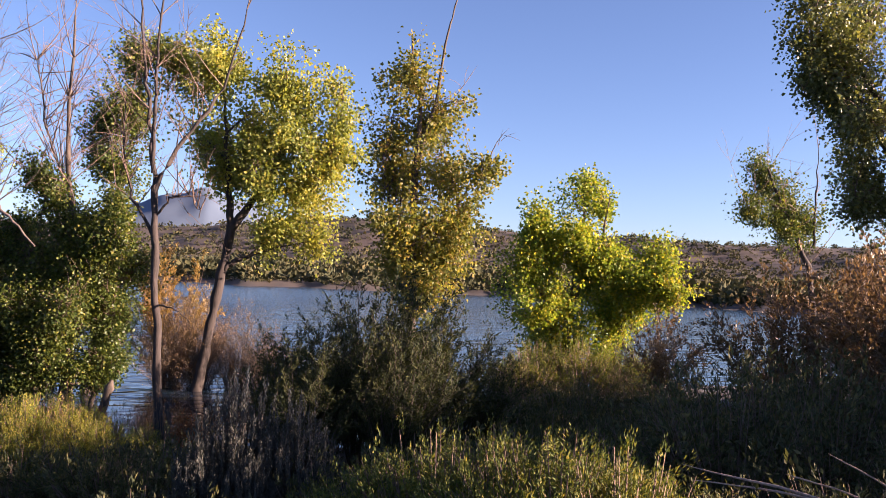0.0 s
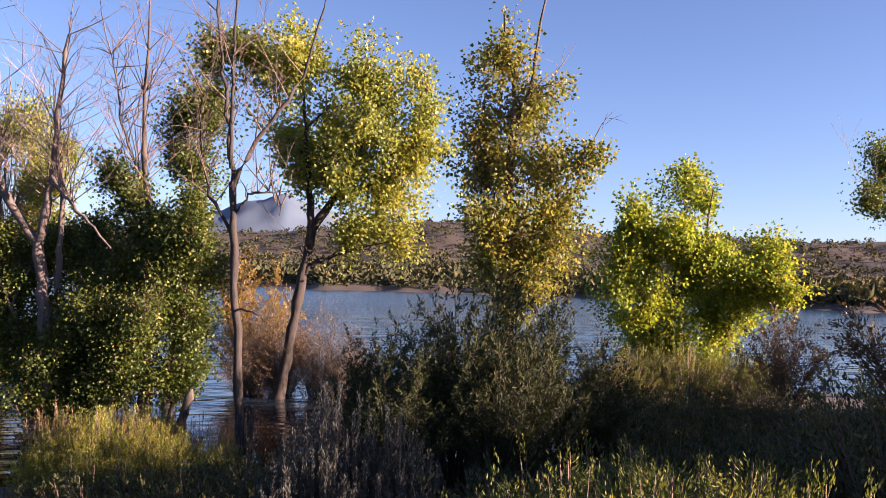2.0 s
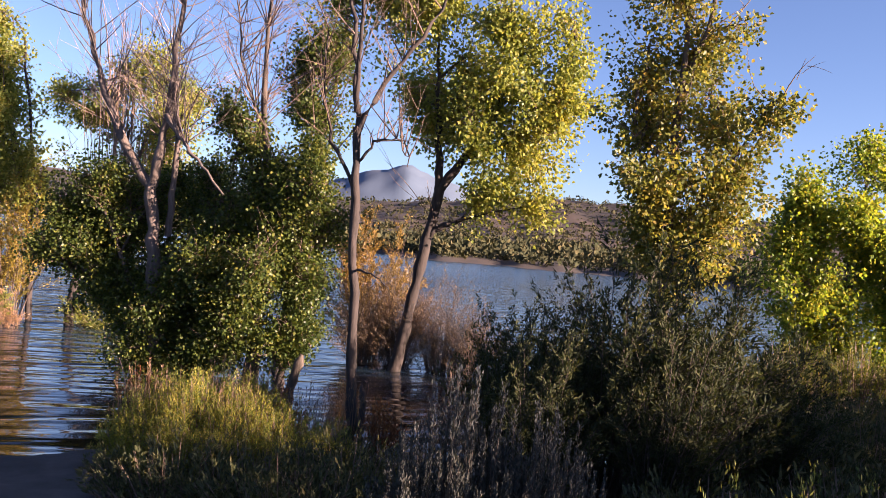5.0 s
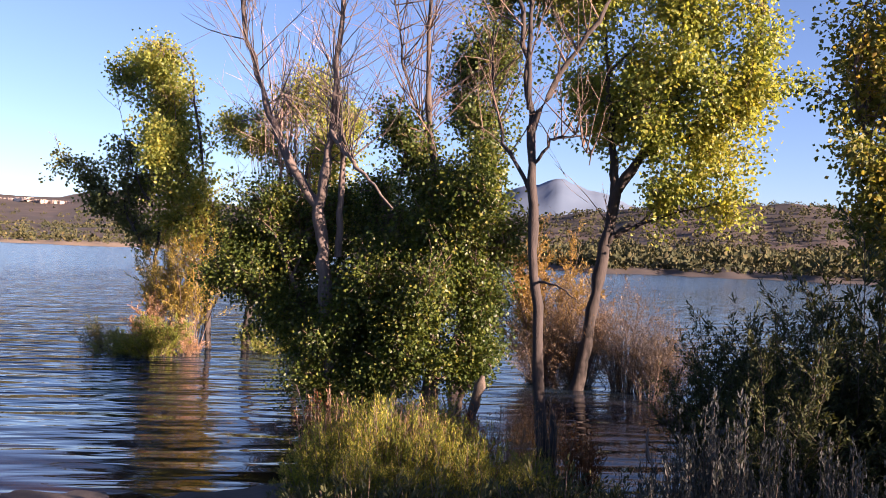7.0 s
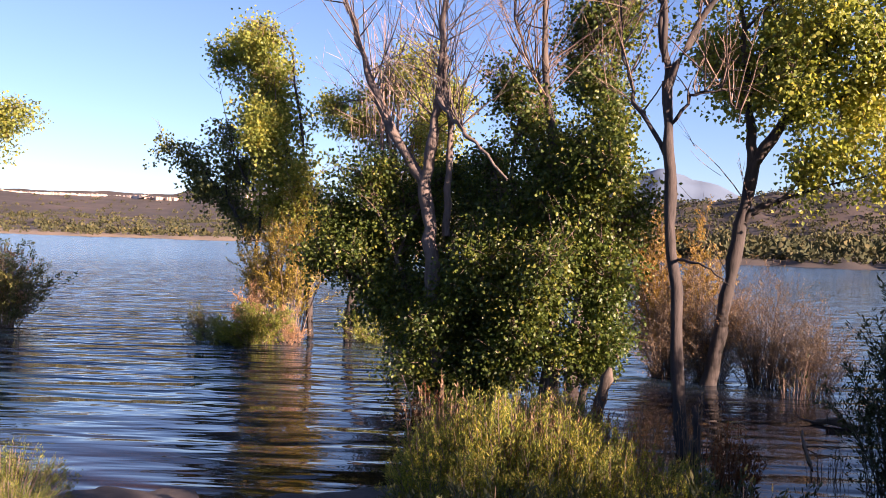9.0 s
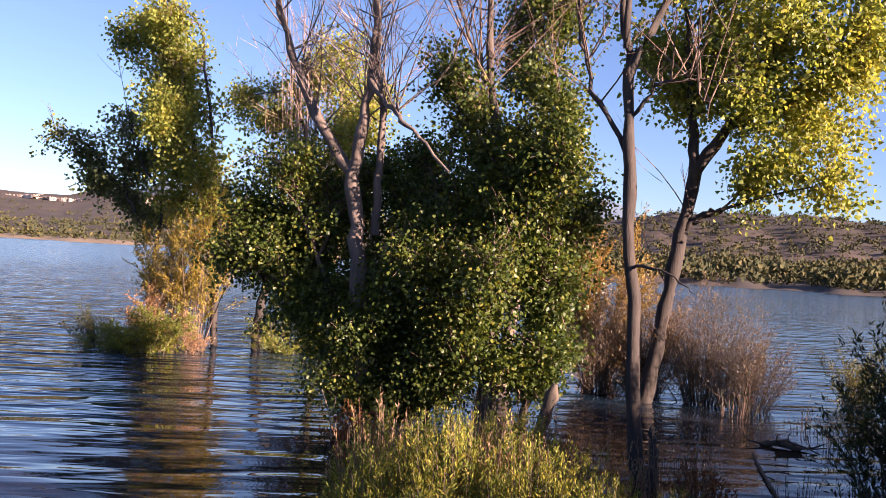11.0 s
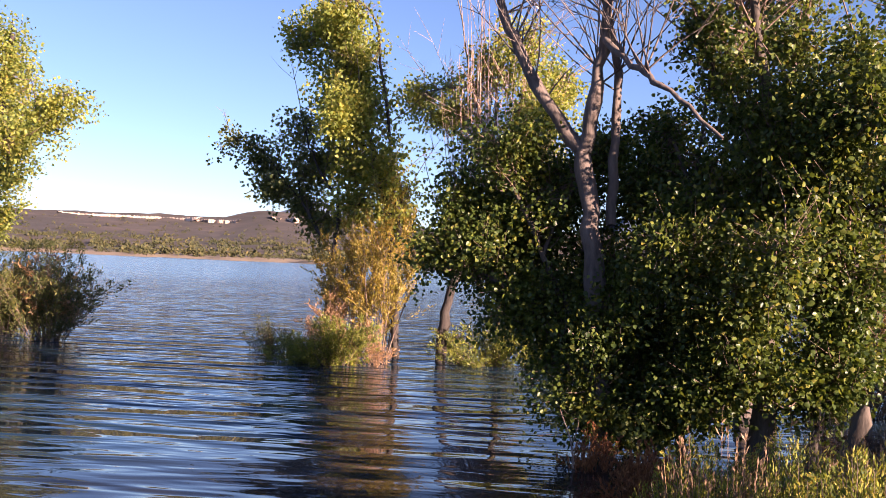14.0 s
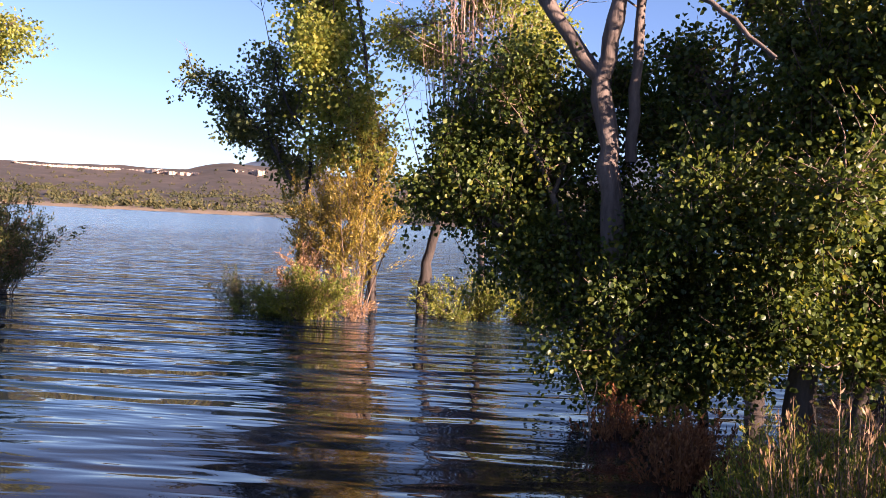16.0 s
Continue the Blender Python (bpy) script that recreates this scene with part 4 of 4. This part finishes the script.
again(twiggy, -5.9, 18.4, 250, 0.9)
again(pink, -19.9, 15.5, 10, 1.35)
again(pink, -20.8, 15.7, 100, 1.3)

shoots = put(bush("bare_shoots", "tall pale pinkish leafless shoots behind the thicket", "dead shrub", "bare shoots", 5.6, 1.25, 110, 6, 0.22, 0.008, TWIG_PALE, TWIG_PALE, arch=0.75, start=0.5, splay=0.25, stem_r=0.016, foot_r=0.55), -12.98, 20.5, lift=1.7)

sage = put(bush("sagebrush", "blue-grey upright sagebrush clump", "shrub", "sagebrush", 1.15, 0.38, 150, 230, 0.024, 0.0075, SAGE, BARK_DARK, arch=0.95, start=0.05, splay=0.25, foot_r=0.75, stem_r=0.004), -1.8, 7.7, size=1.2)
again(sage, -1.3, 7.75, 180, 1.05)
again(sage, -1.58, 7.35, 90, 0.6)
again(sage, -2.05, 7.5, 30, 0.75)

rabbit = put(bush("rabbitbrush", "low yellow-green rabbitbrush in evening sun", "shrub", "rabbitbrush", 0.62, 0.68, 150, 100, 0.025, 0.007, RABBIT, arch=0.6, start=0.3, splay=0.4, foot_r=0.5, tuft=0.07), 0.05, 6.9, size=1.5)
for x, y, a, s in ((0.6, 6.6, 40, 1.4), (0.25, 6.3, 100, 1.05), (-0.45, 6.95, 160, 1.15), (0.95, 6.2, 200, 1.55), (1.35, 5.9, 260, 1.4), (-0.7, 6.5, 20, 0.75), (0.9, 7.0, 75, 1.35), (0.6, 7.6, 15, 1.4), (1.4, 7.5, 120, 1.35), (-8.1, 8.2, 30, 0.75), (-8.6, 8.0, 90, 0.8), (-7.6, 7.9, 90, 0.5), (-9.2, 7.5, 10, 0.9), (2.4, 20.3, 50, 1.9), (3.4, 20.0, 10, 1.9), (1.9, 19.3, 10, 1.6), (4.6, 20.4, 80, 1.8)):
    again(rabbit, x, y, a, s)

mound = put(bush("rabbitbrush", "bright yellow-green rabbitbrush clump at the water's edge", "shrub", "rabbitbrush clumps", 0.8, 0.46, 130, 125, 0.024, 0.0068, RABBIT_GOLD, arch=0.75, start=0.3, splay=0.35, stem_r=0.004, foot_r=0.55, tuft=0.07), -5.25, 9.8, size=0.95)
for x, y, a, s in ((-4.75, 9.9, 70, 1.2), (-5.35, 10.4, 140, 0.9), (-4.35, 9.95, 210, 1.1), (-4.75, 10.5, 300, 1.15), (-3.9, 9.8, 20, 0.9), (-4.2, 10.5, 120, 0.95), (-4.8, 9.45, 190, 0.8), (-4.3, 9.4, 250, 0.7), (-3.5, 10.0, 90, 0.75),
                   (-5.05, 10.1, 330, 1.15), (-3.6, 10.5, 30, 0.7), (-5.6, 10.2, 30, 0.6), (-5.75, 10.85, 80, 1.0), (-5.3, 11.0, 200, 1.1), (-4.8, 11.1, 280, 1.05), (-5.6, 11.35, 25, 0.9), (-5.0, 11.5, 110, 0.95), (-6.1, 12.2, 40, 0.5), (-5.85, 12.35, 150, 0.36)):
    again(mound, x, y, a, s)
brush = put(bush("brush_shrub", "grey-green tangled shoreline brush", "shrub", "shoreline brush", 1.2, 0.95, 80, 52, 0.055, 0.019, RABBIT_GREY, arch=0.5, start=0.12, splay=0.5, foot_r=0.5, tuft=0.08), 4.6, 7.7)
r2 = np.random.default_rng(11)
for i in range(40):
    x, y = 1.3 + 10.5 * r2.random(), 3.9 + 14.5 * r2.random()
    if x < 0.9 + 0.12 * y:
        continue
    size = 0.7 + 0.4 * r2.random() + 0.02 * y
    if y > 8 and x < 0.36 * y:
        size *= 0.5
    if 4.2 < y < 6.9:
        size *= 0.5
    again(brush, x, y, 360 * r2.random(), size)
for x, y, s in ((2.0, 7.4, 0.45), (2.9, 7.8, 0.55), (3.9, 8.2, 0.95), (5.0, 8.6, 1.0), (2.2, 9.2, 0.65), (3.2, 9.8, 0.7), (4.4, 10.2, 0.9), (5.6, 10.6, 1.0), (2.6, 11.6, 0.6), (3.8, 12.2, 0.7), (5.0, 12.8, 0.8), (3.2, 14.5, 0.6),
                (4.6, 15.5, 0.7), (3.0, 8.6, 1.2), (3.7, 9.4, 1.3), (2.4, 9.0, 1.0), (4.5, 9.7, 1.3), (3.3, 10.4, 1.15), (3.1, 6.6, 0.5), (4.3, 6.9, 0.62), (1.3, 8.2, 0.55)):
    again(brush, x, y, 360 * r2.random(), s)
low = put(bush("brush_shrub", "low dark green bank brush", "shrub", "bank brush", 0.5, 0.65, 90, 48, 0.046, 0.014, RABBIT_GREY, arch=0.5, start=0.1, splay=0.5, foot_r=0.6, tuft=0.07), -2.4, 6.9)
for x, y, s in ((-0.3, 6.6, 1.1), (-3.5, 9.0, 0.9), (1.2, 7.2, 1.5), (1.5, 3.6, 1.4), (-0.9, 4.4, 0.9), (-2.9, 8.6, 1.0), (-1.6, 6.2, 1.0), (0.1, 7.6, 1.3), (-3.3, 9.1, 1.0), (-2.4, 9.6, 1.0), (-4.4, 8.95, 1.1), (-3.8, 9.1, 1.1), (-4.95, 9.25, 0.8), (-3.3, 8.7, 1.1), (-3.0, 9.3, 1.2),
                (-0.95, 7.5, 1.25), (0.9, 8.8, 1.4), (-0.2, 8.9, 1.3), (-2.0, 5.6, 0.8), (1.6, 9.7, 0.9), (-3.4, 10.3, 1.0), (-2.7, 10.2, 1.0), (0.9, 9.6, 1.5), (1.4, 10.3, 1.4), (0.5, 10.0, 1.2), (1.9, 10.9, 1.3), (1.2, 11.3, 1.3), (2.3, 12.0, 1.3), (1.2, 12.6, 1.3), (1.9, 13.2, 1.4), (1.5, 14.0, 1.3), (2.4, 14.8, 1.4), (1.9, 15.6, 1.3), (2.6, 16.8, 1.4), (1.7, 12.5, 0.8), (2.2, 14.0, 0.8), (2.9, 16.2, 0.8), (3.2, 18.2, 0.9)):
    again(low, x, y, 360 * r2.random(), s)
brown = put(plume_shrub("tamarisk_shrub", "tall reddish brown feathery bank tamarisk, also copied unseen to cast shade", "shrub", "tamarisk shrubs", 2.6, 1.15, 30, 11, 26, 0.45, 0.074, 0.028, TAMARISK_BROWN, start=0.12, stem_r=0.013, loose=0.035), 5.9, 14.6, size=1.1)
# copies with y under 11 stand unseen, added to shade the bank
for x, y, a, s in ((-1.5, 12.7, 60, 0.5), (6.9, 13.4, 50, 1.25), (7.9, 14.0, 130, 1.2), (6.6, 11.8, 200, 1.1), (8.6, 16.5, 290, 1.1), (9.6, 14.0, 10, 1.1), (4.6, 17.5, 75, 0.8), (10.5, 17.0, 160, 1.1), (8.8, 10.6, 40, 1.2), (10.4, 10.4, 220, 1.2), (11.8, 10.2, 310, 1.25), (8.9, 7.2, 15, 0.95), (10.4, 7.0, 100, 1.0), (11.9, 6.8, 170, 1.1), (7.9, 6.7, 200, 1.2), (7.2, 3.5, 60, 0.6), (8.8, 3.2, 200, 0.75), (10.4, 2.9, 20, 0.85), (9.0, 9.6, 80, 0.95), (10.8, 9.3, 30, 1.0), (7.8, 9.7, 140, 0.9), (8.8, 1.7, 170, 1.3), (10.4, 1.4, 60, 1.3), (11.8, 1.0, 140, 1.4),
                   (8.8, -1.2, 20, 1.3), (10.4, -1.6, 200, 1.3), (7.2, 1.4, 80, 1.0), (7.2, 7.3, 130, 0.8), (7.3, -1.4, 240, 1.0), (6.7, 8.2, 75, 0.8), (8.0, 8.0, 290, 0.86), (5.4, 8.4, 200, 0.66), (6.2, 7.6, 10, 0.74), (7.3, 8.7, 120, 0.8), (6.1, 8.8, 260, 0.74)):
    again(brown, x, y, a, s)

straw = put(bush("grass_tuft", "dry straw-coloured grass tuft with seed heads", "grass", "dry grass tufts", 0.85, 0.28, 60, 7, 0.026, 0.0055, STRAW, STRAW, arch=0.7, start=0.82, splay=0.3, stem_r=0.003, foot_r=0.6), -4.7, 10.2)
rust = put(bush("dry_forb", "rust-brown dried weed stalks by the water", "weed", "dried weeds", 0.6, 0.3, 70, 22, 0.04, 0.013, RUST, RUST, arch=0.6, start=0.3, splay=0.5, stem_r=0.004, foot_r=0.5), -4.7, 11.4)
for i in range(18):
    x, y = -5.5 + 2.0 * r2.random(), 10.1 + 1.4 * r2.random()
    again(straw, x, y, 360 * r2.random(), 0.85 + 0.45 * r2.random())
for x, y in ((-5.1, 11.6), (-5.6, 11.9), (-6.1, 12.0), (-6.6, 12.2), (-5.3, 12.3), (-4.9, 12.2), (-5.9, 12.5), (-6.8, 12.75), (-7.0, 12.95), (-6.15, 12.3), (-3.65, 12.4), (-6.6, 12.95), (-7.4, 13.1)):
    again(rust, x, y, 360 * r2.random(), 0.8 + 0.4 * r2.random())

# ---------------------------------------------------------------- driftwood and water's edge


def stick_thing(name, label, category, runs, mat, group=""):
    """A piece of wood made of tapered round runs: (foot radius, tip radius, points), the first being its stem."""
    top = tagged(new(name), label, category, group)
    f = np.array(runs[0][2][0], float)
    top.location = Vector(f)
    for i, (r0, r1, pts) in enumerate(runs):
        line = resample(pts, 10)
        line[1:-1] += rng.normal(size=(8, 3)) * r0 * 0.15
        r = np.linspace(r0, r1, 10) * (1 + 0.12 * rng.normal(size=10))
        r[0], r[-1] = r[0] * 0.35, r[-1] * 0.35
        mesh_object("branch" if i else "stem", *join([tubes([line - f], [r], 8)]), mat, top, smooth=True)
    return top


stick_thing("drift_tangle", "dark tangle of drowned branches breaking the water", "driftwood",
            [(0.03, 0.045, [(-3.4, 15.9, 0.0), (-3.2, 15.85, 0.06), (-2.95, 15.8, 0.02)]), (0.03, 0.015, [(-3.3, 15.95, 0.02), (-3.15, 15.8, 0.1), (-2.9, 15.95, 0.03)]), (0.016, 0.005, [(-3.3, 15.85, 0.02), (-3.55, 15.85, 0.04), (-3.6, 15.85, 0.16)]),
             (0.014, 0.005, [(-3.0, 15.8, 0.02), (-2.8, 15.75, 0.08), (-2.68, 15.75, 0.15)]), (0.012, 0.005, [(-3.0, 15.85, 0.03), (-2.82, 15.9, 0.03), (-2.66, 15.9, 0.07)]), (0.012, 0.004, [(-3.2, 15.8, 0.05), (-3.22, 15.75, 0.14), (-3.18, 15.75, 0.2)]),
             (0.012, 0.004, [(-3.05, 15.85, 0.05), (-3.1, 15.8, 0.14), (-3.06, 15.8, 0.21)]), (0.014, 0.006, [(-3.1, 15.9, 0.04), (-2.95, 15.7, 0.1), (-2.75, 15.65, 0.02)])], BARK_DARK)
stick_thing("drift_log", "thin pale sunken branch reaching out of the water", "branch", [(0.012, 0.02, [(-3.45, 15.4, 0.0), (-3.3, 14.4, 0.02), (-3.1, 13.4, 0.01)]), (0.012, 0.006, [(-3.3, 14.4, 0.0), (-3.15, 14.3, 0.06), (-3.0, 14.35, 0.03)])], BARK_DARK)
stick_thing("broken_stub", "split pinkish stub beside the grey trunk", "stump", [(0.06, 0.025, [(-4.18, 13.12, -0.3), (-4.16, 13.12, 0.3), (-4.2, 13.12, 0.55)])], BARK)
stick_thing("leaning_stub", "short leaning trunk stub in the shallows", "stump", [(0.09, 0.07, [(-5.55, 13.7, -0.4), (-5.45, 13.7, 0.2), (-5.3, 13.7, 0.75)])], BARK_DARK)
stick_thing("fallen_branch", "pale dead branch lying on the brush", "branch",
            [(0.014, 0.004, [(2.9, 3.9, 1.35), (2.0, 4.3, 1.62), (1.35, 4.6, 1.7)]), (0.009, 0.003, [(2.4, 4.1, 1.5), (2.0, 4.0, 1.72), (1.7, 4.1, 1.78)]), (0.009, 0.003, [(2.2, 4.2, 1.55), (1.9, 4.5, 1.6), (1.5, 4.9, 1.55)]),
             (0.008, 0.003, [(2.6, 4.0, 1.45), (2.3, 4.2, 1.7), (2.0, 4.3, 1.85)])], TWIG_PALE)
reed = put(bush("reed_sticks", "thin dark twigs standing in the water", "reeds", "water twigs", 0.55, 0.35, 22, 4, 0.04, 0.01, WILLOW, TWIG, arch=0.6, start=0.5, stem_r=0.006, foot_r=0.7), -2.6, 16.2, lift=-0.1)
for x, y, a, s in ((-2.2, 16.8, 40, 1.0), (-3.0, 17.4, 80, 1.2), (-3.9, 17.6, 120, 1.5), (-2.9, 13.2, 200, 0.9), (-2.4, 13.0, 250, 1.1), (-5.7, 12.9, 10, 1.0)):
    again(reed, x, y, a, s)
stick_thing("bent_twig", "pale broken twig standing bent in the shallows", "branch",
            [(0.009, 0.006, [(-7.5, 12.95, -0.1), (-7.53, 12.95, 0.22), (-7.66, 12.95, 0.5)]), (0.006, 0.003, [(-7.53, 12.95, 0.22), (-7.47, 12.93, 0.36), (-7.46, 12.9, 0.46)])], TWIG_PALE)
